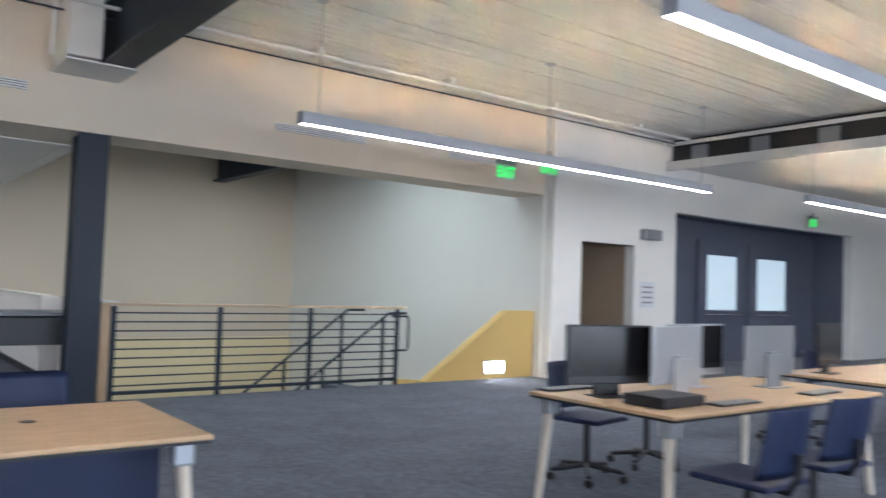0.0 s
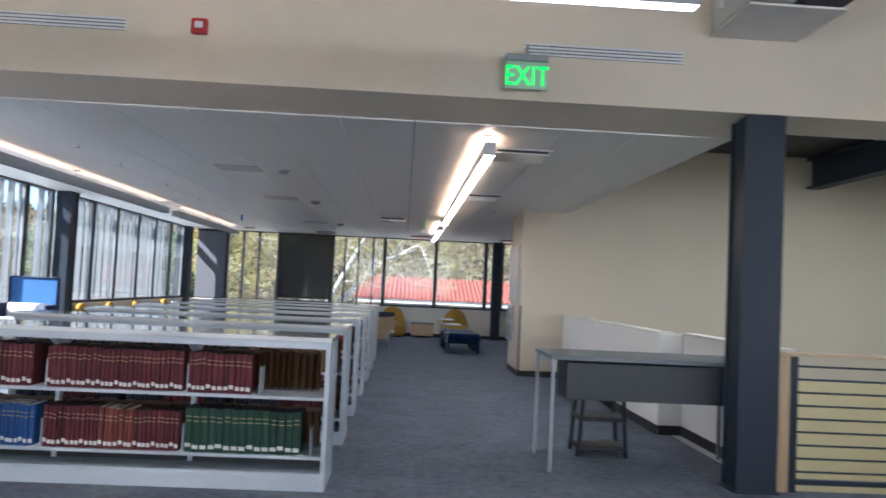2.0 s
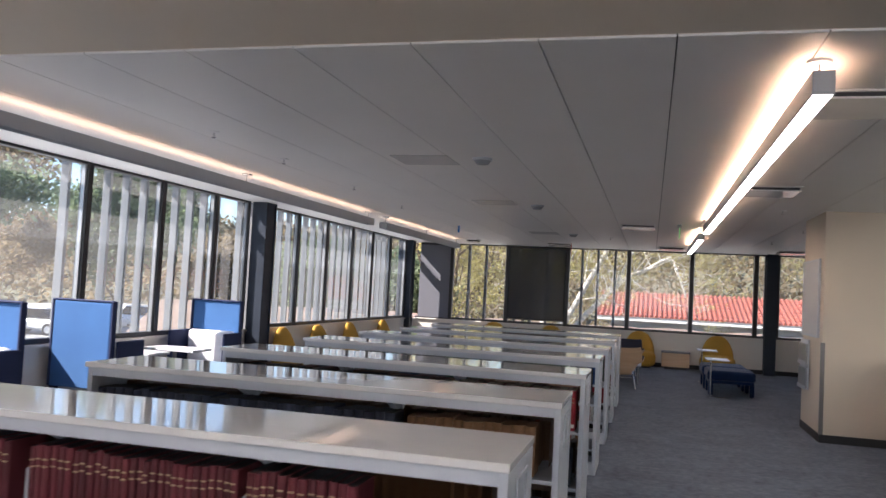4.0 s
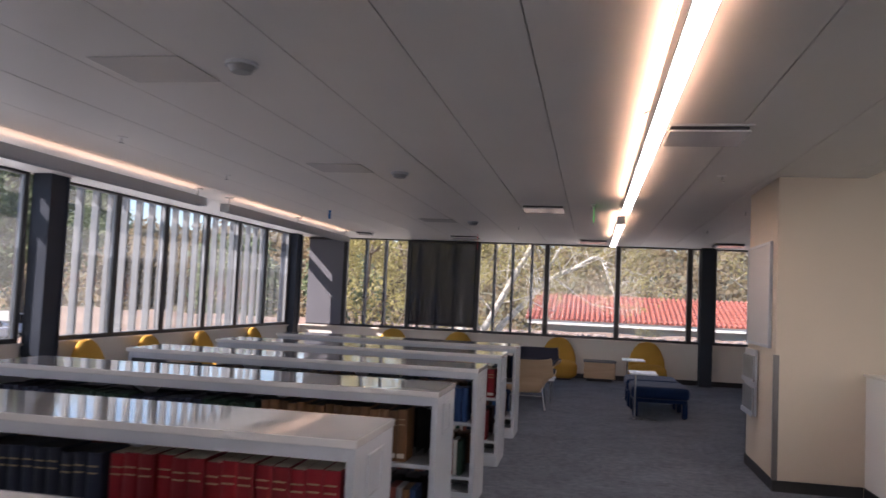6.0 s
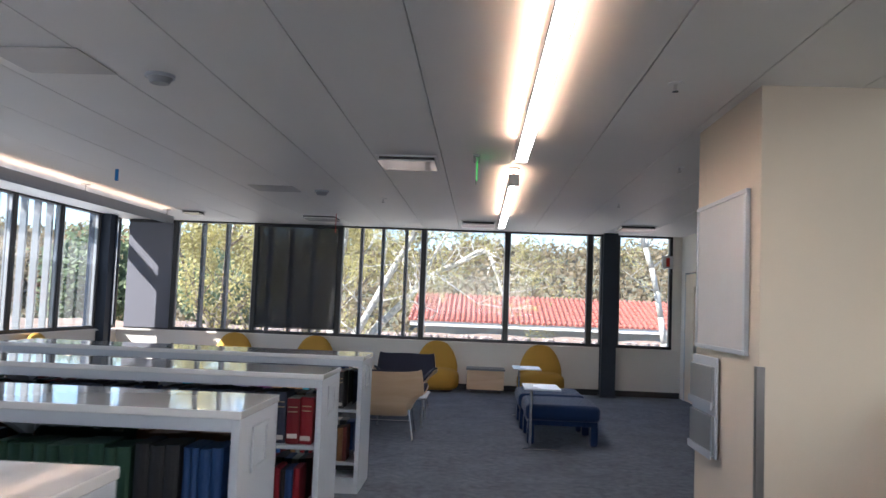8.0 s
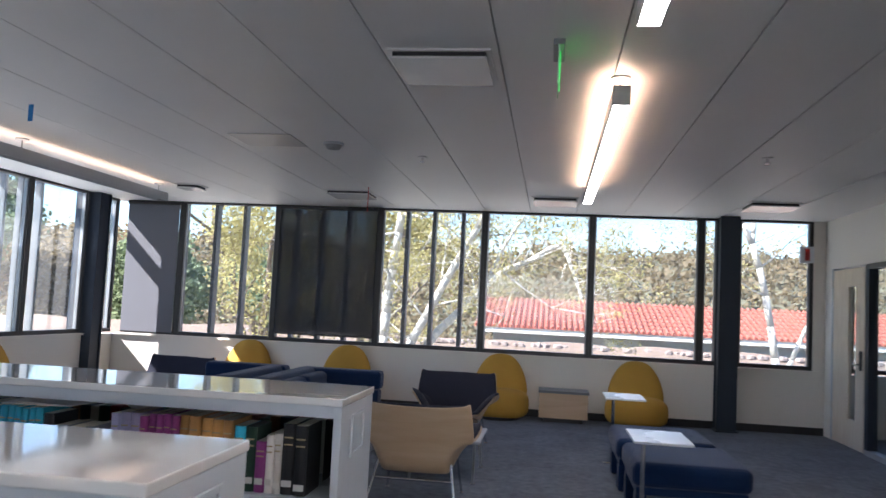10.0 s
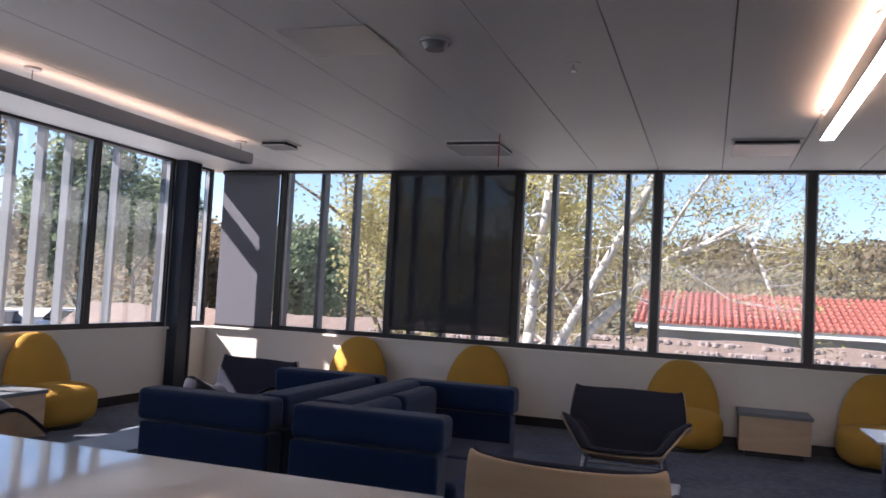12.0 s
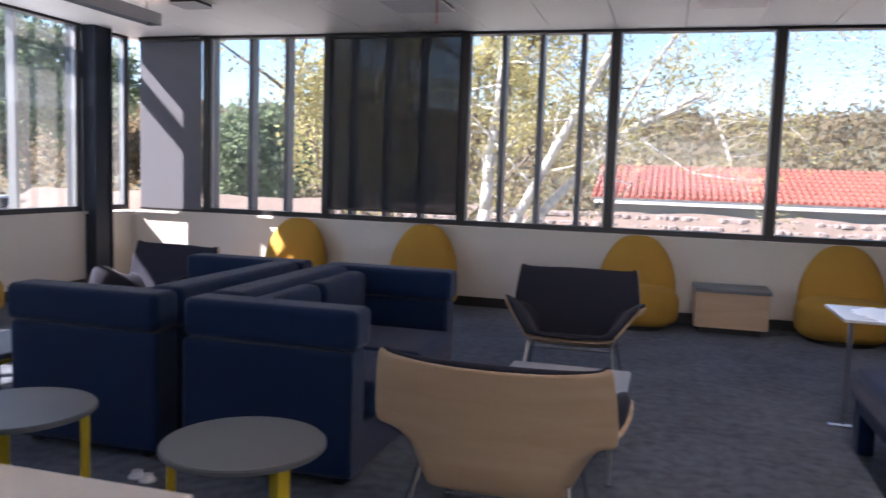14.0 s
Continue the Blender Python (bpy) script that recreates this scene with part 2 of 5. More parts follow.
# ---- mesh helpers ----
def add_box(bm, x0, x1, y0, y1, z0, z1, bevel=0.0, seg=2):
    r = bmesh.ops.create_cube(bm, size=1.0)
    vs = r["verts"]
    for v in vs:
        v.co = Vector(((x0 + x1) / 2 + v.co.x * (x1 - x0), (y0 + y1) / 2 + v.co.y * (y1 - y0), (z0 + z1) / 2 + v.co.z * (z1 - z0)))
    if bevel:
        es = list({e for v in vs for e in v.link_edges})
        bmesh.ops.bevel(bm, geom=es, offset=bevel, segments=seg, profile=0.5, affect="EDGES")
    return bm


def box(x0, x1, y0, y1, z0, z1, bevel=0.0, seg=2):
    return add_box(bmesh.new(), x0, x1, y0, y1, z0, z1, bevel, seg)


def add_rod(bm, a, b, r, seg=10, r2=None):
    a, b = Vector(a), Vector(b)
    d = b - a
    m = Matrix.Translation((a + b) / 2) @ d.to_track_quat("Z", "Y").to_matrix().to_4x4()
    bmesh.ops.create_cone(bm, cap_ends=True, segments=seg, radius1=r, radius2=r if r2 is None else r2, depth=d.length, matrix=m)
    return bm


def rod(a, b, r, seg=10, r2=None):
    return add_rod(bmesh.new(), a, b, r, seg, r2)


def tube(points, r, seg=8):
    """A bent rod through points."""
    bm = bmesh.new()
    rings = []
    pts = [Vector(p) for p in points]
    for i, p in enumerate(pts):
        d = (pts[min(i + 1, len(pts) - 1)] - pts[max(i - 1, 0)]).normalized()
        side = d.orthogonal().normalized() if abs(d.z) > 0.95 else d.cross(Vector((0, 0, 1))).normalized()
        up = side.cross(d)
        rings.append([bm.verts.new(p + r * (math.cos(a) * side + math.sin(a) * up)) for a in (k * math.tau / seg for k in range(seg))])
    for a, b in zip(rings, rings[1:]):
        for k in range(seg):
            bm.faces.new((a[k], a[(k + 1) % seg], b[(k + 1) % seg], b[k]))
    bm.faces.new(rings[0][::-1])
    bm.faces.new(rings[-1])
    bmesh.ops.recalc_face_normals(bm, faces=bm.faces)
    return bm


def part(name, bm, mat, parent=None, label="", smooth=False, at=None):
    me = bpy.data.meshes.new(name)
    bm.to_mesh(me)
    bm.free()
    me.materials.append(mat)
    if smooth:
        me.polygons.foreach_set("use_smooth", [True] * len(me.polygons))
    ob = new(name, me)
    if parent is not None:
        ob.parent = parent
    if at is not None:
        ob.matrix_basis = at
    if label:
        ob["label"] = label
    return ob


def thing(name, label, category, group="", at=None):
    ob = new(name)
    ob.empty_display_size = 0.1
    tagged(ob, label, category, group)
    if at is not None:
        ob.matrix_basis = at
    return ob


def setting(name, bm, mat, label, category):
    return tagged(part(name, bm, mat), label, category, kind="structure")


# ---- the large structure ----
CEIL, HALL, SILL = 2.85, 4.2, 0.845
FARY, LEFTX, RIGHTX = 21.5, -6.2, 3.98

bm = box(-6.6, 2.9, -14.2, 22.0, -0.3, 0.0)
add_box(bm, 2.9, 10.4, -14.2, 4.42, -0.3, 0.0)
add_box(bm, 10.4, 24.2, -14.2, 9.2, -0.3, 0.0)
add_box(bm, 2.9, 10.4, 12.1, 22.0, -0.3, 0.0)
setting("floor", bm, CARPET, "dark grey-blue mottled carpet floor", "floor")
setting("stair_floor", box(2.9, 10.4, 4.3, 12.0, -3.6, -3.4), CARPET, "dark carpet at the foot of the stairs", "floor")

# ceiling of the reading room: long boards with open joints
bm = bmesh.new()
edges = [-6.2, -5.11] + [-4.47 + 0.64 * k for k in range(12)]
for a, b in zip(edges, edges[1:]):
    if b > 2.75:
        break
    add_box(bm, a + 0.004, b - 0.004, 4.93, 21.6, CEIL, CEIL + 0.03)
add_box(bm, 2.574, 2.75, 4.93, 11.898, CEIL, CEIL + 0.03)
for a, b in ((2.57, 3.21), (3.21, RIGHTX + 0.004)):
    add_box(bm, a + 0.004, b - 0.004, 13.2, 21.6, CEIL, CEIL + 0.03)
add_box(bm, 4.2, 9.2, 13.2, 21.6, CEIL, CEIL + 0.03)
setting("ceiling", bm, CEILING, "grey-white ceiling boards with open joints", "ceiling")
bm = box(-6.3, 2.75, 4.93, 22.0, CEIL + 0.034, CEIL + 0.1)
add_box(bm, 2.75, 10.0, 12.1, 22.0, CEIL + 0.034, CEIL + 0.1)
setting("ceiling_backing", bm, JOINT, "dark void behind the ceiling boards", "ceiling")

# hall deck with ribs running along the room, and the lower ceiling beyond
bm = bmesh.new()
y = -14.2
while y < 4.3:
    add_box(bm, -6.6, 12.6, y, y + 0.10, HALL, HALL + 0.12)
    add_box(bm, -6.6, 12.6, y + 0.10, y + 0.15, HALL + 0.045, HALL + 0.12)
    y += 0.15 if int(y * 10) % 4 else 0.30
    add_box(bm, -6.6, 12.6, y - 0.16, y, HALL + 0.004, HALL + 0.12)
setting("hall_ceiling", bm, DECK, "white ribbed metal deck ceiling", "ceiling")
bm = box(-6.6, 24.2, -14.2, 13.3, HALL + 0.125, HALL + 0.2)
setting("hall_roof", bm, DECK, "roof slab over the hall", "roof")
setting("low_ceiling", box(12.42, 24.2, -14.2, 9.2, 3.72, 3.78), DECK, "white plaster ceiling beyond the hall", "ceiling")
bm = box(12.40, 12.46, -14.2, 4.05, 3.62, 3.78)
add_box(bm, 12.40, 12.44, -14.2, 4.05, 4.06, 4.12)
setting("ceiling_edge_trim", bm, DECK, "white edge trims of the dropped ceiling", "trim")
gap = thing("plenum_strip", "dark open strip with frosted panels above the dropped ceiling", "panel")
part("backing", box(12.6, 12.66, -14.2, 4.05, 3.78, 4.2), FRAME, gap)
for k in range(14):
    part("panel", box(12.56, 12.59, 3.3 - k * 1.15, 3.62 - k * 1.15, 3.79, 4.05), GREY_METAL, gap)

# bulkhead between hall and reading room
bm = box(-6.6, 2.75, 4.25, 4.93, 2.92, HALL + 0.12)
for v in bm.verts:
    if v.co.z < 3 and v.co.y > 4.9:
        v.co.z = CEIL + 0.012
add_box(bm, 2.75, 9.56, 4.25, 4.93, 2.92, HALL + 0.12)
setting("wall_bulkhead", bm, WALL, "cream plaster bulkhead over the passage", "wall")

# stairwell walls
setting("wall_stair_north", box(2.0, 9.2, 11.9, 13.2, -3.6, HALL + 0.12), WALL_SHADED, "cream plaster stairwell wall and pier", "wall")
bm = box(9.57, 9.8, 4.6, 11.9, -3.6, HALL + 0.12)
for v in bm.verts:
    if v.co.y > 11:
        v.co.x -= 0.57
setting("wall_stair_east", bm, WALL_WHITE, "pale plaster stairwell wall", "wall")
# low guard wall beside the stairwell, with a jog
bm = box(2.76, 2.90, 6.7, 11.9, -3.0, 1.07)
add_box(bm, 2.90, 3.08, 6.7, 6.84, -3.0, 1.07)
add_box(bm, 3.02, 3.14, 4.55, 6.70, -3.0, 1.07)
setting("guard_wall", bm, WALL_WHITE, "white low guard wall around the stairwell", "wall")
bm = box(2.74, 2.92, 6.72, 11.9, 1.072, 1.095)
add_box(bm, 3.0, 3.16, 4.55, 6.70, 1.072, 1.095)
setting("guard_wall_cap", bm, SILL_WALL, "thin painted cap of the low wall", "trim")
bm = box(2.748, 2.758, 6.70, 11.88, 0.0, 0.10)
add_box(bm, 2.76, 3.02, 6.688, 6.698, 0.0, 0.10)
add_box(bm, 3.008, 3.018, 4.55, 6.68, 0.0, 0.10)
add_box(bm, 1.988, 1.998, 11.9, 13.2, 0.0, 0.10)
add_box(bm, 1.99, 2.746, 11.888, 11.898, 0.0, 0.10)
add_box(bm, LEFTX + 0.001, LEFTX + 0.012, 4.93, 20.7, 0.0, 0.10)
add_box(bm, -6.1, 3.97, FARY - 0.012, FARY - 0.001, 0.0, 0.10)
add_box(bm, RIGHTX - 0.012, RIGHTX - 0.002, 13.2, 17.5, 0.0, 0.10)
setting("baseboard", bm, BASE, "black rubber baseboard", "baseboard")

# ochre stair wall with a sloping top beside the flight
bm = bmesh.new()
prof = [(6.95, -0.3), (9.58, -0.3), (9.58, 1.05), (9.0, 1.05), (7.45, 0.02), (6.95, 0.06)]
lo = [bm.verts.new((x, 4.42, z)) for x, z in prof]
hi = [bm.verts.new((x, 4.58, z)) for x, z in prof]
bm.faces.new(lo)
bm.faces.new(hi[::-1])
for i in range(len(prof)):
    j = (i + 1) % len(prof)
    bm.faces.new((lo[j], lo[i], hi[i], hi[j]))
bmesh.ops.recalc_face_normals(bm, faces=bm.faces)
stair_guard = setting("wall_stair_guard", bm, YELLOW_WALL, "ochre painted sloping stair guard wall", "wall")

# yellow bounce light on the cream wall, painted as a thin coloured slab
BOUNCE_YELLOW = surface("cream_wall_yellow_bounce", (0.74, 0.62, 0.38), 0.6, 0.05, 1.0, 140, 0.05)
setting("stair_wall_bounce", box(3.14, 9.05, 11.86, 11.9, -3.4, 0.12), BOUNCE_YELLOW, "lower stairwell wall coloured as if lit by yellow bounce", "wall")

# hall north wall east of the stair, with a doorway and a dark recess
WY = 4.05
bm = box(9.58, 10.25, WY, WY + 0.2, 0.0, HALL + 0.12)
add_box(bm, 10.25, 11.58, WY, WY + 0.2, 2.22, HALL + 0.12)
add_box(bm, 11.58, 12.75, WY, WY + 0.2, 0.0, HALL + 0.12)
add_box(bm, 12.75, 19.5, WY, WY + 0.2, 2.9, HALL + 0.12)
add_box(bm, 19.5, 24.2, WY, WY + 0.2, 0.0, HALL + 0.12)
add_box(bm, 9.56, 9.60, 4.25, 4.6, -0.3, HALL + 0.12)
setting("wall_hall_north", bm, WALL_WHITE, "white wall with a doorway beside the stairs", "wall")
bm = box(10.0, 10.2, WY + 0.2, 9.0, 0.0, 2.6)
add_box(bm, 11.62, 11.8, WY + 0.2, 9.0, 0.0, 2.6)
add_box(bm, 10.2, 11.62, 6.4, 6.6, 0.0, 2.6)
add_box(bm, 10.0, 11.8, WY + 0.2, 9.0, 2.6, 2.7)
setting("wall_corridor", bm, surface("tan_corridor_paint", (0.40, 0.31, 0.22), 0.65, 0.05), "tan walls of a side corridor", "wall")
RECESS = surface("slate_blue_wall", (0.09, 0.10, 0.14), 0.55, 0.05)
bm = box(12.75, 19.5, 5.0, 5.12, 0.0, 3.0)
add_box(bm, 12.63, 12.75, WY + 0.2, 5.12, 0.0, 3.0)
add_box(bm, 19.5, 19.62, WY + 0.2, 5.12, 0.0, 3.0)
add_box(bm, 12.63, 19.62, WY + 0.2, 5.12, 2.95, 3.05)
setting("wall_recess", bm, RECESS, "slate-blue recessed wall with double doors", "wall")

# outer walls that close the hall
bm = box(-6.6, -6.4, -14.2, 4.3, -0.3, HALL + 0.12)
add_box(bm, 24.0, 24.2, -14.2, 9.2, 0.0, HALL + 0.12)
add_box(bm, -6.6, 24.2, -14.2, -14.0, 0.0, 0.8)
add_box(bm, -6.6, 24.2, -14.2, -14.0, 3.6, HALL + 0.12)
add_box(bm, -6.6, -4.0, -14.2, -14.0, 0.8, 3.6)
add_box(bm, 14.0, 24.2, -14.2, -14.0, 0.8, 3.6)
setting("wall_hall", bm, WALL_WHITE, "plain white hall walls", "wall")

# right wall of the reading room: solid, glazed meeting room front, door
bm = box(RIGHTX, RIGHTX + 0.14, 13.2, 17.5, 0.0, CEIL + 0.03)
add_box(bm, RIGHTX, RIGHTX + 0.14, 17.5, 21.24, 2.2, CEIL + 0.03)
add_box(bm, RIGHTX, RIGHTX + 0.14, 21.24, FARY + 0.1, 0.0, CEIL + 0.03)
setting("wall_east", bm, WALL_WHITE, "white plaster wall above the glazed front", "wall")
bm = box(9.2, 9.4, 13.0, 21.8, 0.0, CEIL + 0.03)
setting("wall_meeting", bm, WALL, "plain meeting room wall", "wall")

# far wall and left wall under the windows
bm = box(-6.5, 9.4, FARY, FARY + 0.2, -0.3, SILL - 0.03)
add_box(bm, -6.5, 9.4, FARY, FARY + 0.2, CEIL, CEIL + 0.4)
add_box(bm, 3.82, 4.3, FARY, FARY + 0.2, SILL - 0.03, CEIL)
setting("wall_north", bm, SILL_WALL, "off-white low wall under the windows", "wall")
bm = box(-6.4, LEFTX, 4.3, 21.5, -0.3, SILL - 0.03)
add_box(bm, -6.3, LEFTX, 4.3, 21.5, CEIL, CEIL + 0.4)
setting("wall_west", bm, SILL_WALL, "off-white low wall under the side windows", "wall")
bm = box(-6.1, 3.9, FARY - 0.05, FARY + 0.02, SILL - 0.028, SILL - 0.002)
add_box(bm, LEFTX - 0.02, LEFTX + 0.05, 4.93, 20.7, SILL - 0.028, SILL - 0.002)
setting("window_ledge", bm, SILL_WALL, "thin off-white window ledge", "trim")


# ---- windows ----
def window_bay(name, x0, x1, label, axis="x", at=0.0):
    """One glazed bay: frame bars, a pane and an inner sill; along x on the far wall, along y on the side wall."""
    w = tagged(new(name), label, "window", kind="structure")

    def b(a0, a1, d0, d1, z0, z1, bev=0.0):
        return box(a0, a1, at + d0, at + d1, z0, z1, bev) if axis == "x" else box(at - d1, at - d0, a0, a1, z0, z1, bev)
    f = 0.042
    part("window_frame", b(x0, x0 + f, 0.0, 0.11, SILL, CEIL, 0.004), FRAME, w)
    part("window_frame", b(x1 - f, x1, 0.0, 0.11, SILL, CEIL, 0.004), FRAME, w)
    part("window_frame", b(x0 + f, x1 - f, 0.0, 0.11, SILL, SILL + 0.055, 0.004), FRAME, w)
    part("window_frame", b(x0 + f, x1 - f, 0.0, 0.11, CEIL - 0.03, CEIL, 0.004), FRAME, w)
    part("window_bead", b(x0 + f, x0 + f + 0.018, 0.03, 0.08, SILL + 0.055, CEIL - 0.03), GREY_METAL, w)
    part("window_bead", b(x1 - f - 0.018, x1 - f, 0.03, 0.08, SILL + 0.055, CEIL - 0.03), GREY_METAL, w)
    p = part("pane", b(x0 + f, x1 - f, 0.052, 0.058, SILL + 0.05, CEIL - 0.02), GLASS if axis == "x" else GLASS_SIDE, w)
    p.visible_shadow = False
    return w


FAR_BAYS = [(-6.02, -5.20), (-5.20, -3.70), (-3.70, -2.155), (-2.155, -0.63), (-0.63, 0.88), (0.88, 2.36), (2.36, 2.60), (2.84, 3.82), (4.3, 5.8), (5.8, 7.3), (7.3, 8.8)]
for i, (a, b) in enumerate(FAR_BAYS):
    window_bay("window_%d" % (i + 1), a, b, "tall black-framed window over a low wall", "x", FARY)
SIDE = [4.95, 6.05, 7.40, 8.75, 10.15, 11.45, 12.42]
SIDE2 = [12.80, 14.25, 15.55, 16.90, 18.15, 19.42, 20.68]
n = len(FAR_BAYS)
for seq in (SIDE, SIDE2):
    for a, b in zip(seq, seq[1:]):
        n += 1
        window_bay("window_%d" % n, a, b, "tall black-framed side window behind vertical fins", "y", LEFTX)
window_bay("window_%d" % (n + 1), 21.02, 21.46, "narrow corner window beside the column", "y", LEFTX)

# fins outside
fin_far = thing("sunshade_fins", "dark slim vertical fins outside the far windows", "sunshade")
for x in (-4.80, -4.34, -3.53, -3.12, -2.71, -1.81, -1.41, -0.98, -5.32, -5.72):
    part("fin", box(x - 0.028, x + 0.028, 21.80, 21.95, 0.3, 3.3, 0.006), FIN_DARK, fin_far)
part("rail", box(-6.0, -0.6, 21.86, 21.90, 3.2, 3.26), FIN_DARK, fin_far)
part("bracket", box(-5.24, -5.18, 21.68, 21.86, 3.2, 3.26), FIN_DARK, fin_far)
fin_side = thing("sunshade_fins", "grey metal vertical fins outside the side windows", "sunshade")
FIN_SIDE = surface("pale_fin_metal", (0.15, 0.155, 0.16), 0.5, 0.08, 3.0, 80, 0.04)
y = 8.9
while y < 20.5:
    if not 12.2 < y < 12.85:
        part("fin", box(-6.72, -6.61, y - 0.024, y + 0.024, 0.3, 3.42, 0.006), FIN_SIDE, fin_side)
    y += 0.365
part("rail", box(-6.70, -6.64, 8.6, 20.6, 3.40, 3.44), FIN_SIDE, fin_side)
part("outrigger_rail", box(-7.56, -7.44, 4.0, 22.6, 3.60, 3.78, 0.006), FIN_SIDE, fin_side)
for y in (6.0, 10.0, 14.0, 18.0, 22.0):
    part("outrigger", box(-7.5, -6.42, y - 0.03, y + 0.03, 3.52, 3.60, 0.004), FIN_SIDE, fin_side)

# roller shades
def roller_shade(x0, x1, z0, mat, label):
    s = thing("roller_shade", label, "blind")
    part("cloth", box(x0, x1, FARY - 0.022, FARY - 0.018, z0, CEIL - 0.06), mat, s)
    part("roller", rod((x0, FARY - 0.03, CEIL - 0.035), (x1, FARY - 0.03, CEIL - 0.035), 0.028), FRAME, s)
    part("hem_bar", box(x0, x1, FARY - 0.03, FARY - 0.012, z0 - 0.02, z0 + 0.004), FRAME, s)


roller_shade(-3.66, -2.19, 0.97, SHADE_DARK, "dark translucent roller shade pulled almost down")
roller_shade(-6.06, -5.24, 0.87, SHADE_GREY, "grey roller shade pulled fully down in the corner")


# ---- columns and beams ----
def steel_column(x0, x1, y0, y1, z1, label):
    c = thing("steel_column", label, "column")
    bm = box(x0, x1, y0, y0 + 0.025, 0, z1, 0.003)
    add_box(bm, x0, x1, y1 - 0.025, y1, 0, z1, 0.003)
    part("flange", bm, STEEL, c)
    part("web", box(x0 + 0.02, x1 - 0.02, y0 + 0.03, y1 - 0.03, 0, z1), STEEL, c)
    part("base_plate", box(x0 - 0.015, x1 + 0.015, y0 - 0.015, y1 + 0.015, 0.001, 0.018), STEEL, c)


steel_column(2.58, 2.90, 4.27, 4.55, 2.92, "dark slate painted steel column by the railing")
steel_column(2.55, 2.80, 21.20, 21.46, CEIL, "dark slate steel column before the far window")
steel_column(-6.44, -6.06, 20.72, 21.00, CEIL, "dark slate steel column in the window corner")
steel_column(-6.18, -5.93, 12.44, 12.78, CEIL, "dark slate steel column at the side windows")

beam = thing("steel_beam", "dark slate steel beam under the deck ceiling", "beam")
part("bottom_flange", box(2.62, 2.92, -9.0, 4.24, 3.52, 3.56, 0.004), STEEL, beam)
part("web", box(2.745, 2.795, -9.0, 4.24, 3.56, 4.14), STEEL, beam)
part("top_flange", box(2.62, 2.92, -9.0, 4.24, 4.14, 4.19, 0.004), STEEL, beam)
bx = thing("beam_enclosure", "white boxed duct beside the steel beam end", "duct")
part("box", box(2.28, 2.60, 3.55, 4.245, 3.55, 4.19, 0.008), WALL_WHITE, bx)
part("edge_trim", box(2.26, 2.95, 3.52, 4.246, 3.50, 3.516), WALL_WHITE, bx)
part("pipe", rod((2.20, 3.9, 3.60), (2.20, 3.9, 4.19), 0.022), WALL_WHITE, bx)
stair_beam = thing("steel_beam", "dark slate steel beam across the stairwell", "beam")
part("bottom_flange", box(7.0, 7.25, 4.95, 11.88, 3.50, 3.54), STEEL, stair_beam)
part("web", box(7.10, 7.15, 4.95, 11.88, 3.54, 4.0), STEEL, stair_beam)
part("top_flange", box(7.0, 7.25, 4.95, 11.88, 4.0, 4.04), STEEL, stair_beam)
# black sheet with an opening left for the added stair lamp
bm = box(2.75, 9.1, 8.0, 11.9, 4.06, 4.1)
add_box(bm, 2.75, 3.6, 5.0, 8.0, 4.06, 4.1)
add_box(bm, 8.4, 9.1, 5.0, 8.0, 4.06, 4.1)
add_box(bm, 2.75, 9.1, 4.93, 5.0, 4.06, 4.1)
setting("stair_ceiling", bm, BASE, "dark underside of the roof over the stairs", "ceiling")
conduit = thing("ceiling_pipe", "long white pipe with clamps under the deck ceiling", "pipe")
part("pipe", rod((-6.3, 3.62, 4.10), (12.3, 3.48, 4.10), 0.022), DECK, conduit)
part("pipe", rod((-6.3, 3.9, 4.06), (12.3, 3.76, 4.06), 0.012), STEEL, conduit)
for k in range(9):
    part("clamp", box(-5 + 2 * k, -4.93 + 2 * k, 3.5, 3.68, 4.09, 4.2), DECK, conduit)


# ---- railing ----
rail = thing("stair_railing", "dark metal railing with horizontal bars and wooden cap", "railing")
for x in (3.07, 4.30, 5.52, 6.88):
    part("post", box(x - 0.03, x + 0.03, 4.37, 4.40, 0.0, 1.05, 0.003), STEEL, rail)
for k in range(9):
    z = 0.16 + k * 0.102
    part("bar", rod((3.07, 4.375, z), (6.88, 4.375, z), 0.009, 8), STEEL, rail)
part("bottom_rail", box(3.07, 6.88, 4.36, 4.41, 0.06, 0.10, 0.003), STEEL, rail)
part("cap", box(2.93, 7.0, 4.35, 4.42, 1.055, 1.085, 0.006), BEECH, rail, "wooden handrail cap")
part("end_panel", box(2.93, 3.03, 4.36, 4.42, 0.0, 1.055, 0.004), BEECH_UP, rail, "pale end panel")
hand = thing("stair_handrail", "dark sloping handrails along the stairs", "handrail")
for dy in (0.0, 1.15):
    part("rail", tube([(7.25, 4.7 + dy, 0.98), (6.95, 4.7 + dy, 0.98), (5.0, 4.7 + dy, -0.42), (3.6, 4.7 + dy, -1.45)], 0.02), STEEL, hand)
    for k in range(3):
        x = 6.85 - k * 0.95
        part("post", box(x - 0.022, x + 0.022, 4.69 + dy, 4.71 + dy, -1.7, 0.92 - k * 0.68), STEEL, hand)
part("loop", tube([(6.95, 4.62, 0.94), (7.22, 4.62, 0.94), (7.24, 4.62, 0.90), (7.24, 4.62, 0.48), (7.22, 4.62, 0.45), (6.95, 4.62, 0.45)], 0.016), STEEL, hand)
st = thing("staircase", "carpeted stair flight going down", "stairs")
for k in range(18):
    x1 = 7.0 - k * 0.28
    if x1 < 3.3:
        break
    part("step", box(x1 - 0.28, x1, 4.62, 6.2, -0.18 * (k + 1) - 0.25, -0.18 * (k + 1)), CARPET, st)
box_light = thing("wall_lamp", "small glowing step light in the stair wall", "lamp")
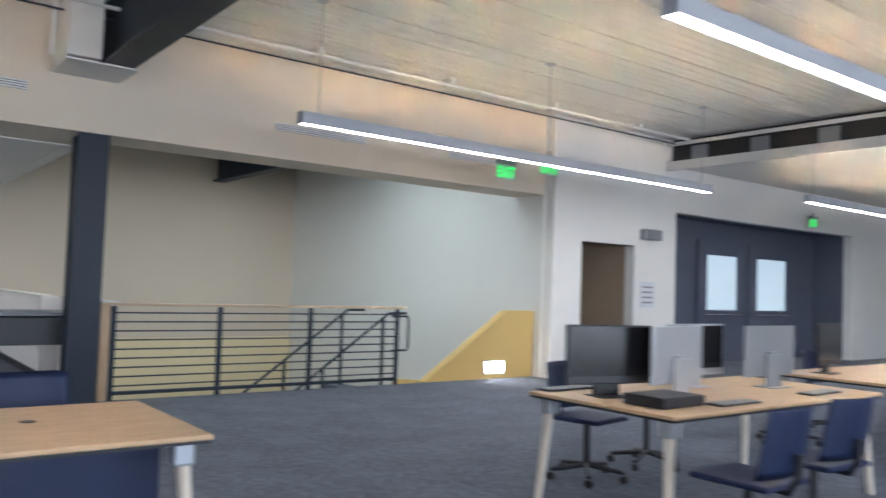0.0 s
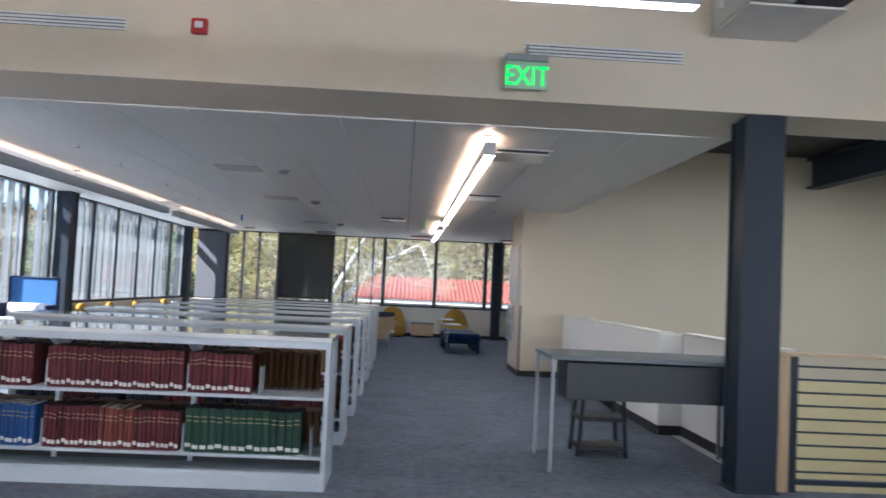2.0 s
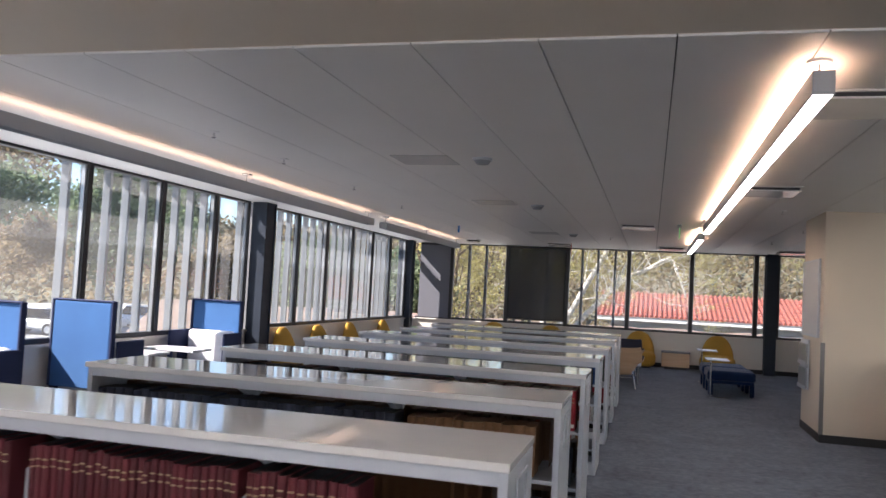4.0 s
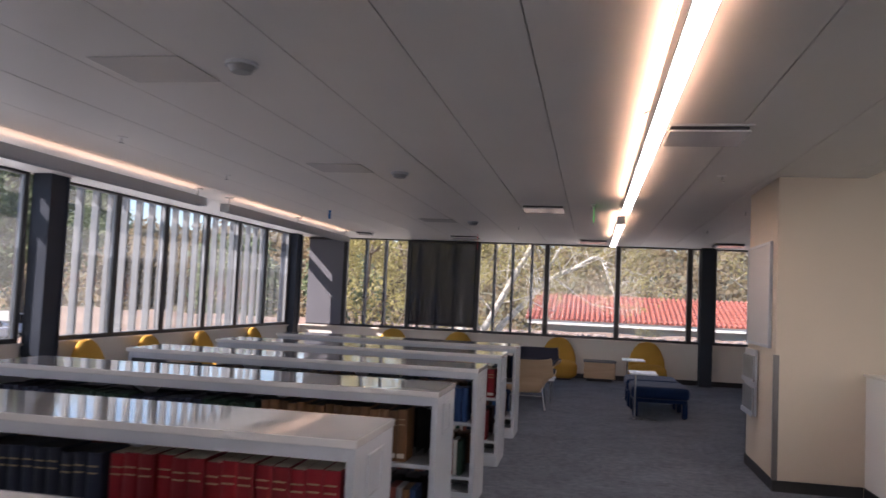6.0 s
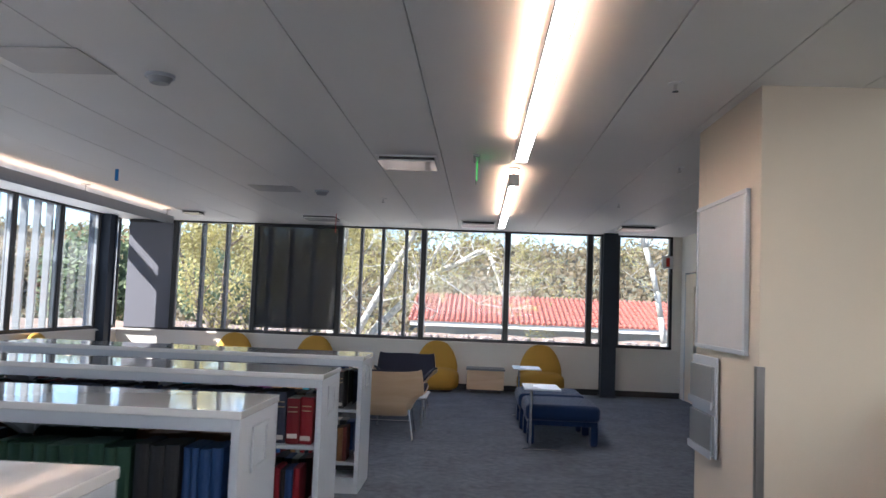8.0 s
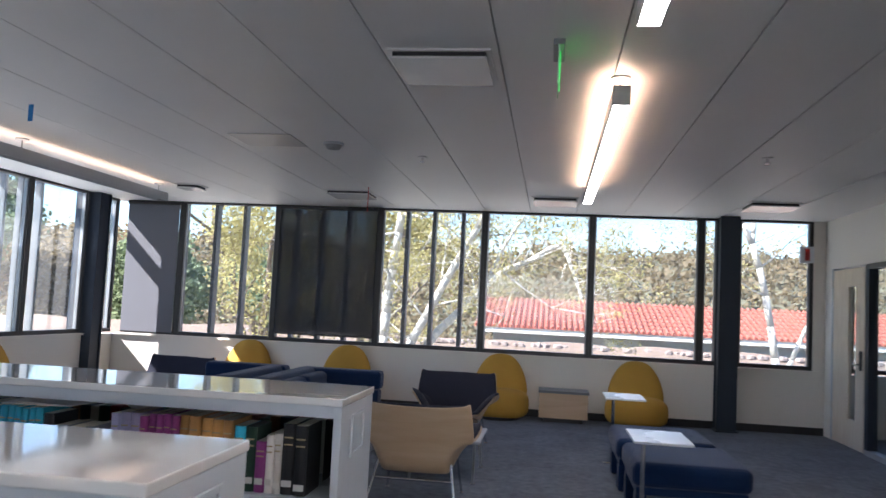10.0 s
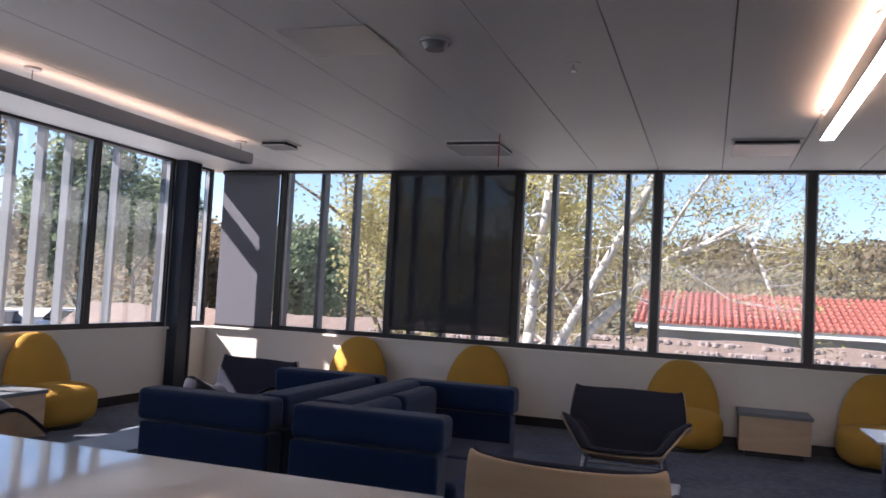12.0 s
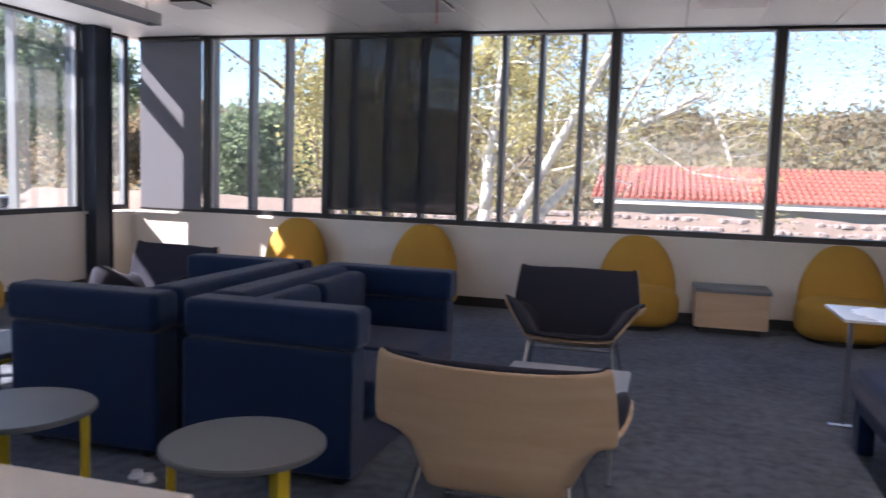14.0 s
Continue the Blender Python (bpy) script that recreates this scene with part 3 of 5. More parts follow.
part("glass", box(8.56, 8.92, 4.405, 4.418, 0.09, 0.26, 0.004), LAMP_HALL, box_light)
part("rim", box(8.54, 8.94, 4.41, 4.42, 0.07, 0.28), WHITE_STEEL, box_light)


# ---- lamps ----
def linear_lamp(x0, x1, y0, y1, z0, z1, label, group, up, down):
    l = thing("pendant_lamp", label, "lamp", group)
    along_y = (y1 - y0) > (x1 - x0)
    t = 0.006
    if along_y:
        part("side", box(x0, x0 + t, y0, y1, z0, z1), WHITE_STEEL, l)
        part("side", box(x1 - t, x1, y0, y1, z0, z1), WHITE_STEEL, l)
    else:
        part("side", box(x0, x1, y0, y0 + t, z0, z1), WHITE_STEEL, l)
        part("side", box(x0, x1, y1 - t, y1, z0, z1), WHITE_STEEL, l)
    if along_y:
        for a, b in ((y0, y0 + t), (y1 - t, y1)):
            part("end_cap", box(x0, x1, a - 0.002, b, z0 - 0.002, z1), GREY_METAL, l)
        caps = [((x0 + x1) / 2, y0 + 0.12), ((x0 + x1) / 2, y1 - 0.12), ((x0 + x1) / 2, (y0 + y1) / 2)]
    else:
        for a, b in ((x0, x0 + t), (x1 - t, x1)):
            part("end_cap", box(a - 0.002, b, y0, y1, z0 - 0.002, z1), WHITE_STEEL, l)
        caps = [(x0 + 0.2, (y0 + y1) / 2), (x1 - 0.2, (y0 + y1) / 2), ((x0 + x1) / 2, (y0 + y1) / 2)]
    part("tray", box(x0 + t, x1 - t, y0 + t, y1 - t, z0 + 0.05, z0 + 0.06), WHITE_STEEL, l)
    if down:
        part("diffuser", box(x0 + t, x1 - t, y0 + t, y1 - t, z0 + 0.002, z0 + 0.008), down, l, "glowing diffuser")
    if up:
        part("uplight", box(x0 + 0.02, x1 - 0.02, y0 + 0.05, y1 - 0.05, z1 - 0.02, z1 - 0.012), up, l, "glowing upper diffuser")
    top = CEIL if y0 > 4.9 else HALL
    for cx, cy in caps:
        part("hanger", rod((cx, cy, z1 - 0.02), (cx, cy, top), 0.005, 6), GREY_METAL, l)
        part("canopy", rod((cx, cy, top - 0.016), (cx, cy, top - 0.001), 0.06, 20), WHITE_STEEL, l)
    return l


linear_lamp(0.64, 0.74, 5.25, 13.55, 2.655, 2.77, "long white linear pendant lamp glowing up and down", "reading room lamps", LAMP_UP, LAMP_WHITE)
linear_lamp(0.64, 0.74, 14.80, 19.0, 2.655, 2.77, "short white linear pendant lamp glowing up and down", "reading room lamps", LAMP_UP, LAMP_WHITE)
linear_lamp(-4.72, -4.58, 5.25, 13.65, 2.64, 2.745, "long white linear uplight near the side windows", "window lamps", LAMP_UP_SOFT, None)
linear_lamp(-4.72, -4.58, 14.30, 19.8, 2.64, 2.745, "white linear uplight near the side windows", "window lamps", LAMP_UP_SOFT, None)
linear_lamp(4.1, 10.9, 2.07, 2.17, 2.93, 3.05, "long white linear pendant lamp in the hall", "hall lamps", LAMP_HALL_UP, LAMP_HALL)
linear_lamp(-5.4, 1.4, 2.12, 2.22, 2.93, 3.05, "long white linear pendant lamp in the hall", "hall lamps", LAMP_HALL_UP, LAMP_HALL)
linear_lamp(12.75, 18.5, 1.55, 1.65, 2.93, 3.05, "long white linear pendant lamp in the hall", "hall lamps", LAMP_HALL_UP, LAMP_HALL)
linear_lamp(4.15, 10.9, -2.20, -2.10, 2.93, 3.05, "long white linear pendant lamp in the hall", "hall lamps", LAMP_HALL_UP, LAMP_HALL)
linear_lamp(-5.4, 1.4, -2.20, -2.10, 2.93, 3.05, "long white linear pendant lamp in the hall", "hall lamps", LAMP_HALL_UP, LAMP_HALL)
linear_lamp(4.15, 10.9, -6.6, -6.5, 2.93, 3.05, "long white linear pendant lamp in the hall", "hall lamps", LAMP_HALL_UP, LAMP_HALL)
linear_lamp(12.75, 18.5, -2.6, -2.5, 2.93, 3.05, "long white linear pendant lamp in the hall", "hall lamps", LAMP_HALL_UP, LAMP_HALL)


# ---- ceiling and wall fittings ----
def slot_vent(x0, x1, z0, y):
    v = thing("slot_vent", "white linear slot air vent in the bulkhead", "vent", "bulkhead vents")
    part("backing", box(x0, x1, y - 0.004, y - 0.001, z0, z0 + 0.10), JOINT, v)
    for k in range(4):
        z = z0 + 0.004 + k * 0.026
        part("slat", box(x0 - 0.01, x1 + 0.01, y - 0.012, y - 0.003, z, z + 0.015, 0.002), DIFFUSER, v)


for a, b in ((0.83, 2.05), (-3.48, -2.2), (4.85, 6.15), (7.6, 8.9)):
    slot_vent(a, b, 3.27, 4.25)
alarm = thing("fire_alarm", "red square fire alarm on the bulkhead", "alarm")
part("body", box(-1.70, -1.58, 4.20, 4.249, 3.27, 3.39, 0.01), RED, alarm)
part("strobe", box(-1.67, -1.61, 4.185, 4.199, 3.31, 3.36, 0.006), WHITE_TOP, alarm)


def text_mesh(name, words, size, mat, parent, m):
    cu = bpy.data.curves.new(name, "FONT")
    cu.body, cu.size, cu.extrude, cu.align_x = words, size, 0.002, "CENTER"
    tmp = new("tmp_text", cu)
    me = bpy.data.meshes.new_from_object(tmp)
    bpy.data.objects.remove(tmp)
    me.name = name
    me.materials.clear()
    me.materials.append(mat)
    ob = new(name, me)
    ob.parent = parent
    ob.matrix_basis = m
    return ob


def exit_sign(x, y, z, w=0.32, h=0.21, turn=0):
    """Clear plate with green letters hung under a slim housing; faces -y before its turn."""
    s = thing("exit_sign", "clear exit sign with glowing green letters", "sign", "exit signs", pose(x, y, z, 0, 0, turn))
    part("housing", box(-w / 2, w / 2, -0.03, 0.03, h, h + 0.05, 0.006), GREY_METAL, s)
    part("plate", box(-w / 2, w / 2, -0.004, 0.004, 0.0, h), EXIT_PLATE_LIT, s, "clear plate coloured with the green glow")
    text_mesh("letters", "EXIT", h * 1.02, EXIT_GREEN, s, pose(0, -0.007, h * 0.14, 90, 0, 0) @ Matrix.Diagonal((0.78 * w / 0.32, 1, 1, 1)))
    part("stem", rod((0, 0, h + 0.05), (0, 0, h + 0.12), 0.012), GREY_METAL, s)
    return s


exit_sign(0.83, 4.15, 2.98)
exit_sign(7.86, 3.3, 2.90)
exit_sign(8.2, 2.8, 2.95)
exit_sign(17.4, 3.9, 2.95, 0.3, 0.2)
side_exit = exit_sign(0.33, 14.4, 2.62, 0.30, 0.2, 90)
side_exit["label"] = "exit sign seen edge-on hanging from the ceiling"


def ceiling_vent(x0, y0, w=0.57, d=0.57):
    v = thing("ceiling_vent", "square white ceiling air vent with a drop panel", "vent", "ceiling vents")
    for a, b, c, e in ((x0, x0 + w, y0, y0 + 0.03), (x0, x0 + w, y0 + d - 0.03, y0 + d), (x0, x0 + 0.03, y0 + 0.03, y0 + d - 0.03), (x0 + w - 0.03, x0 + w, y0 + 0.03, y0 + d - 0.03)):
        part("frame", box(a, b, c, e, CEIL - 0.014, CEIL - 0.002, 0.003), DIFFUSER, v)
    # black block paints the shadow between drop panel and ceiling
    part("shadow_gap", box(x0 + 0.032, x0 + w - 0.032, y0 + 0.032, y0 + d - 0.032, CEIL - 0.038, CEIL - 0.003), BLACK, v)
    part("plate", box(x0 + 0.02, x0 + w - 0.02, y0 + 0.02, y0 + d - 0.02, CEIL - 0.052, CEIL - 0.039, 0.005), VENT_PLATE, v)


for a, b in ((-0.60, 14.4), (0.06, 19.85), (-2.5, 19.75), (2.58, 19.75), (0.80, 9.70), (0.80, 5.9)):
    ceiling_vent(a, b)
ceiling_vent(-4.42, 19.62, w=0.32, d=0.32)
for a, b in ((-2.45, 8.1), (-2.44, 11.5), (-2.44, 16.62)):
    v = thing("ceiling_panel", "flush square access panel in the ceiling", "panel", "access panels")
    part("panel", box(a, a + 0.55, b, b + 0.5, CEIL - 0.008, CEIL - 0.001, 0.002), surface("access_panel_grey", (0.45, 0.44, 0.43), 0.3, 0.05) if a == -2.45 else bpy.data.materials["access_panel_grey"], v)
for a, b in ((-1.6, 8.25), (-1.62, 12.0), (-1.60, 16.95)):
    v = thing("smoke_detector", "round white smoke detector on the ceiling", "detector", "smoke detectors")
    part("base", rod((a, b, CEIL - 0.02), (a, b, CEIL - 0.001), 0.09, 24), WHITE_STEEL, v)
    part("dome", rod((a, b, CEIL - 0.055), (a, b, CEIL - 0.021), 0.055, 24, 0.078), GREY_METAL, v)
for a, b in ((-3.64, 7.05), (-3.65, 8.37), (-3.65, 10.3), (-3.69, 12.36), (-0.9, 17.5), (2.1, 17.2), (2.2, 14.6), (1.5, 11.9)):
    v = thing("sprinkler_head", "small white sprinkler head with a round plate", "sprinkler", "sprinklers")
    part("escutcheon", rod((a, b, CEIL - 0.008), (a, b, CEIL - 0.001), 0.045, 20), DIFFUSER, v)
    part("stem", rod((a, b, CEIL - 0.045), (a, b, CEIL - 0.009), 0.010, 10), CHROME, v)
    part("deflector", rod((a, b, CEIL - 0.052), (a, b, CEIL - 0.046), 0.02, 14), CHROME, v)
tape = thing("tape_strip", "blue tape strip hanging from the ceiling", "tape")
part("strip", box(-3.66, -3.62, 15.75, 15.752, CEIL - 0.13, CEIL - 0.001), BLUE_TAPE, tape)
ribbon = thing("ribbon", "thin red ribbon hanging from the ceiling by a vent", "ribbon")
part("strip", box(-1.885, -1.875, 19.50, 19.502, CEIL - 0.30, CEIL - 0.001), RED, ribbon)
board = thing("notice_board", "grey framed board on the pier", "board")
part("panel", box(1.972, 1.99, 12.1, 13.08, 1.30, 2.24), surface("grey_board", (0.50, 0.49, 0.49), 0.5, 0.05), board)
for a, b, c, d in ((12.06, 13.12, 1.27, 1.30), (12.06, 13.12, 2.24, 2.27), (12.06, 12.10, 1.30, 2.24), (13.08, 13.12, 1.30, 2.24)):
    part("frame", box(1.966, 1.995, a, b, c, d, 0.003), WHITE_STEEL, board)
GUARD_GREY = surface("brushed_dark_steel", (0.16, 0.15, 0.145), 0.4, 0.08, 4.0, 150, 0.04, metal=0.5)
guard = thing("corner_guard", "grey steel corner guard on the pier edge", "corner guard")
part("leg", box(1.984, 2.03, 11.89, 11.898, 0.10, 1.22), GUARD_GREY, guard)
part("leg", box(1.986, 1.996, 11.898, 11.94, 0.10, 1.22), GUARD_GREY, guard)
ext = thing("wall_rack", "white wall-mounted literature rack on the pier", "rack")
part("back", box(1.965, 1.985, 12.60, 13.16, 0.56, 1.22, 0.006), WHITE_STEEL, ext)
for z in (0.58, 0.90):
    part("pocket", box(1.942, 1.965, 12.62, 13.14, z, z + 0.26, 0.006), GREY_METAL, ext)
    part("lip", box(1.934, 1.942, 12.60, 13.16, z - 0.02, z + 0.03), WHITE_STEEL, ext)
strobe = thing("fire_alarm", "small white fire strobe with red lettering", "alarm")
part("body", box(3.62, 3.80, 21.40, 21.46, 2.28, 2.50, 0.01), WHITE_TOP, strobe)
part("red_bar", box(3.68, 3.74, 21.392, 21.40, 2.31, 2.47), RED, strobe)

# ---- glazed meeting room front ----
front = tagged(new("glazed_front"), "grey metal framed glass meeting room front", "partition", kind="structure")
for yy in (17.5, 18.70, 20.02):
    part("post", box(RIGHTX - 0.01, RIGHTX + 0.10, yy, yy + 0.10, 0.06, 2.2, 0.004), STEEL if yy > 20 else GREY_METAL, front)
part("rail", box(RIGHTX - 0.01, RIGHTX + 0.10, 17.6, 20.02, 2.14, 2.2), FRAME, front)
part("rail", box(RIGHTX - 0.01, RIGHTX + 0.10, 17.5, 20.12, 0.0, 0.06), ALU, front)
for a, b in ((17.6, 18.70), (18.80, 20.02)):
    p = part("pane", box(RIGHTX + 0.04, RIGHTX + 0.05, a, b, 0.06, 2.14), GLASS, front)
    p.visible_shadow = False
door = tagged(new("door_1"), "pale maple door with a narrow glass light", "door", kind="structure")
for a, b, c, d in ((20.16, 20.42, 0.01, 2.17), (20.66, 21.18, 0.01, 2.17), (20.42, 20.66, 0.01, 0.34), (20.42, 20.66, 1.95, 2.17)):
    part("door_leaf", box(RIGHTX - 0.005, RIGHTX + 0.04, a, b, c, d), MAPLE, door)
part("pane", box(RIGHTX + 0.012, RIGHTX + 0.02, 20.42, 20.66, 0.34, 1.95), GLASS, door)
part("door_frame", box(RIGHTX - 0.008, RIGHTX + 0.12, 21.18, 21.24, 0.0, 2.2), WHITE_STEEL, door)
part("door_handle", tube([(RIGHTX - 0.01, 20.24, 1.02), (RIGHTX - 0.06, 20.24, 1.02), (RIGHTX - 0.06, 20.36, 1.02)], 0.011), CHROME, door)
part("lock_plate", box(RIGHTX - 0.022, RIGHTX - 0.006, 20.21, 20.27, 0.95, 1.18, 0.003), BLACK, door)
for z in (0.4, 1.15, 1.95):
    part("hinge", box(RIGHTX - 0.02, RIGHTX - 0.008, 21.17, 21.19, z, z + 0.1), CHROME, door)
mt = thing("meeting_table", "dark meeting room table with a chrome edge", "table")
part("tabletop", box(4.9, 7.0, 17.4, 19.6, 0.70, 0.74, 0.01), BLACK, mt)
part("base", box(5.6, 6.3, 18.2, 18.8, 0.0, 0.70, 0.01), BLACK, mt)

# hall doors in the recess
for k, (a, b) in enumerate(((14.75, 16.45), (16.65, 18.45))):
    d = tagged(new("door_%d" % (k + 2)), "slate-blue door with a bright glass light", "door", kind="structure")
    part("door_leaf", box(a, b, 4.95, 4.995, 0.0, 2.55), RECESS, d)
    # emission on the pane stands in for light on the frosted glass
    part("pane", box(a + 0.32, b - 0.32, 4.93, 4.948, 1.10, 2.25), glow("glowing_pane_%d" % k, (0.34, 0.40, 0.41), 0.30), d, "frosted pane with added glow")
    part("push_bar", rod((a + 0.2, 4.9, 1.0), (b - 0.2, 4.9, 1.0), 0.02), CHROME, d)
for x in (11.75, 12.95, 17.6):
    n_ = thing("paper_notice", "white paper notice taped to the wall", "notice", "notices")
    yy = WY - 0.003 if x < 12.7 else 4.993
    part("sheet", box(x, x + 0.4, yy - 0.002, yy, 1.15, 1.6), WHITE_TOP, n_)
    for kk in range(4):
        part("text_bar", box(x + 0.05, x + 0.35, yy - 0.004, yy - 0.0025, 1.22 + 0.09 * kk, 1.25 + 0.09 * kk), GREY_METAL, n_)
sp = thing("wall_speaker", "small grey speaker on the white wall", "speaker")
part("body", box(11.72, 12.18, WY - 0.14, WY - 0.002, 2.33, 2.52, 0.02), GREY_METAL, sp)


# ---- bookcases ----
SHELF_Y0, PITCH, SX0, SX1, SD = 3.89, 1.607, -3.46, -0.50, 0.572
SECT = (SX1 - SX0 - 0.07) / 3


def bookcase():
    b = thing("bookcase", "low white double-sided library bookcase with a glossy top", "bookcase", "bookcases")
    part("top", box(SX0 - 0.02, SX1 + 0.004, -0.006, SD + 0.006, 1.035, 1.067, 0.004), GLOSS_TOP, b, "glossy white top")
    part("top_edge", box(SX0, SX1 - 0.02, 0.004, 0.022, 0.985, 1.034), WHITE_STEEL, b)
    part("top_edge", box(SX0, SX1 - 0.02, SD - 0.022, SD - 0.004, 0.985, 1.034), WHITE_STEEL, b)
    for x0, x1 in ((SX0, SX0 + 0.035), (SX1 - 0.035, SX1)):
        e = part("end_panel", box(x0, x1, 0.0, SD, 0.0, 1.034, 0.004), WHITE_STEEL, b)
        out = x1 if x1 == SX1 else x0
        s = 1 if x1 == SX1 else -1
        for z0, z1, y0, y1 in ((0.80, 0.985, 0.16, 0.19), (0.80, 0.985, 0.37, 0.40), (0.80, 0.82, 0.19, 0.37), (0.965, 0.985, 0.19, 0.37)):
            xa, xb = sorted((out + s * 0.001, out + s * 0.010))
            part("label_holder", box(xa, xb, y0, y1, z0, z1, 0.002), WHITE_STEEL, e)
    for k in (1, 2):
        x = SX0 + 0.035 + k * SECT
        part("upright", box(x - 0.014, x + 0.014, SD / 2 - 0.03, SD / 2 + 0.03, 0.08, 1.034), WHITE_STEEL, b)
        for sgn in (-1, 1):
            bm = bmesh.new()
            yy = SD / 2 + sgn * 0.03
            pts = [(yy, 1.033), (SD / 2 + sgn * 0.25, 1.033), (SD / 2 + sgn * 0.25, 1.01), (yy, 0.90)]
            lo = [bm.verts.new((x - 0.02, p, q)) for p, q in pts]
            hi = [bm.verts.new((x + 0.02, p, q)) for p, q in pts]
            bm.faces.new(lo), bm.faces.new(hi[::-1])
            for i in range(4):
                bm.faces.new((lo[(i + 1) % 4], lo[i], hi[i], hi[(i + 1) % 4]))
            bmesh.ops.recalc_face_normals(bm, faces=bm.faces)
            part("bracket", bm, WHITE_STEEL, b)
    for k in range(3):
        x0 = SX0 + 0.037 + k * SECT
        x1 = x0 + SECT - 0.004
        for z in (0.625, 0.215):
            for y0, y1 in ((0.012, SD / 2 - 0.004), (SD / 2 + 0.004, SD - 0.012)):
                part("shelf", box(x0, x1, y0, y1, z, z + 0.022, 0.003), WHITE_STEEL, b)
        for y0, y1 in ((0.012, SD / 2 - 0.01), (SD / 2 + 0.01, SD - 0.012)):
            part("base_shelf", box(x0, x1, y0, y1, 0.10, 0.12), WHITE_STEEL, b)
        part("back_sheet", box(x0, x1, SD / 2 - 0.003, SD / 2 + 0.003, 0.12, 0.215), BLACK, b)
    for y0 in (0.004, SD - 0.018):
        part("kick_plate", box(SX0 + 0.035, SX1 - 0.035, y0, y0 + 0.014, 0.0, 0.10), WHITE_STEEL, b)
    return b


first_case = bookcase()
first_case.matrix_basis = pose(0, SHELF_Y0, 0)
for k in range(1, 7):
    copy_thing(first_case, pose(0, SHELF_Y0 + PITCH * k, 0))

BOOK_MATS = {key: surface("book_cloth_" + key, col, 0.6, 0.10, 8.0, 160, 0.12, random_tint=0.3, spec=0.35) for key, col in {
    "maroon": (0.085, 0.013, 0.018), "brown": (0.15, 0.075, 0.032), "green": (0.014, 0.045, 0.028), "navy": (0.014, 0.020, 0.040),
    "blue": (0.012, 0.05, 0.16), "red": (0.19, 0.006, 0.012), "teal": (0.03, 0.32, 0.46), "lilac": (0.30, 0.28, 0.42),
    "magenta": (0.20, 0.035, 0.16), "ochre": (0.42, 0.22, 0.07), "black": (0.014, 0.014, 0.016), "white": (0.62, 0.60, 0.56),
    "grey": (0.25, 0.26, 0.27), "rust": (0.13, 0.03, 0.022)}.items()}
LABEL_MAT = surface("paper_label", (0.55, 0.53, 0.49), 0.7, 0.08)
GILT = surface("gilt_stamp", (0.30, 0.23, 0.13), 0.45, 0.1)
PAGES = surface("page_edges", (0.60, 0.55, 0.45), 0.8, 0.1, 20, 300, 0.2)
BOOK_LABEL = {"maroon": "maroon cloth-bound library book with a paper label", "brown": "brown cloth-bound library book",
              "green": "dark green cloth-bound volume with a paper label", "navy": "dark navy bound volume with stamped lines",
              "blue": "bright blue bound library book", "red": "red bound library book", "teal": "turquoise bound journal volume",
              "lilac": "pale lilac paperback volume", "magenta": "magenta cloth-bound journal volume", "ochre": "ochre cloth-bound journal volume",
              "black": "black library book with white lettering", "white": "white paperback library book", "grey": "grey cloth-bound library book", "rust": "rust-red cloth-bound library book"}
BOOK_CACHE = {}


def book_bm(w, h, d, bm=None, x=0.0, y=0.0, z=0.0, s=1):
    """A bound book standing on its tail, spine towards -y (s=1) or +y (s=-1): boards, rounded spine, page block."""
    bm = bm or bmesh.new()
    y0 = y
    hw = w / 2
    prof = [(-hw, d), (-hw, 0.010), (-hw * 0.62, 0.002), (0, -0.001), (hw * 0.62, 0.002), (hw, 0.010), (hw, d)]
    lo = [bm.verts.new((x + px * s, y0 + py * s, z)) for px, py in prof]
    hi = [bm.verts.new((x + px * s, y0 + py * s, z + h)) for px, py in prof]
    for i in range(6):
        bm.faces.new((lo[i], lo[i + 1], hi[i + 1], hi[i]))
    bm.faces.new(hi)
    return bm


def book(kind, w, h, d, m, label_z=0.03, bands=True):
    key = (kind, round(w, 3), round(h, 4), label_z)
    if key in BOOK_CACHE:
        return copy_thing(BOOK_CACHE[key], m)
    t = thing("book", BOOK_LABEL[kind], "book", "books on the shelves", m)
    part("cover", book_bm(w, h, d), BOOK_MATS[kind], t)
    # black on the page tops of four kinds paints the shade under the shelf
    part("page_block", box(-w / 2 + 0.004, w / 2 - 0.004, 0.012, d - 0.004, h + 0.0005, h + 0.001), PAGES if kind not in ("navy", "maroon", "brown", "green") else BOOK_MATS["black"], t)
    if label_z is not None:
        part("spine_label", box(-w * 0.40, w * 0.40, -0.0035, -0.0015, label_z, label_z + 0.026), LABEL_MAT, t)
    if bands:
        for z in (h * 0.80, h * 0.70):
            part("stamp", box(-w * 0.36, w * 0.36, -0.0032, -0.0012, z, z + 0.006), GILT, t)
    BOOK_CACHE[key] = t
    return t


rng = random.Random(7)


def run_of_books(x, x_end, y, z, spec, every_label=True):
    """Fills a shelf from x to x_end with (kind, share of the length, width, height)."""
    length = x_end - x
    for kind, share, w, h in spec:
        stop = min(x + share * length, x_end)
        i = 0
        while x + w < stop:
            lean = rng.choice((0, 0, 0, 0.6, -0.5))
            hh = h * rng.choice((0.965, 0.985, 1.0, 1.0, 1.015))
            book(kind, w, hh, 0.19 if h < 0.28 else 0.21, pose(x + w / 2, y + rng.uniform(-0.012, 0.006), z, 0, lean, 0), 0.022 if i % 4 else 0.034)
            x += w + 0.0015
            i += 1


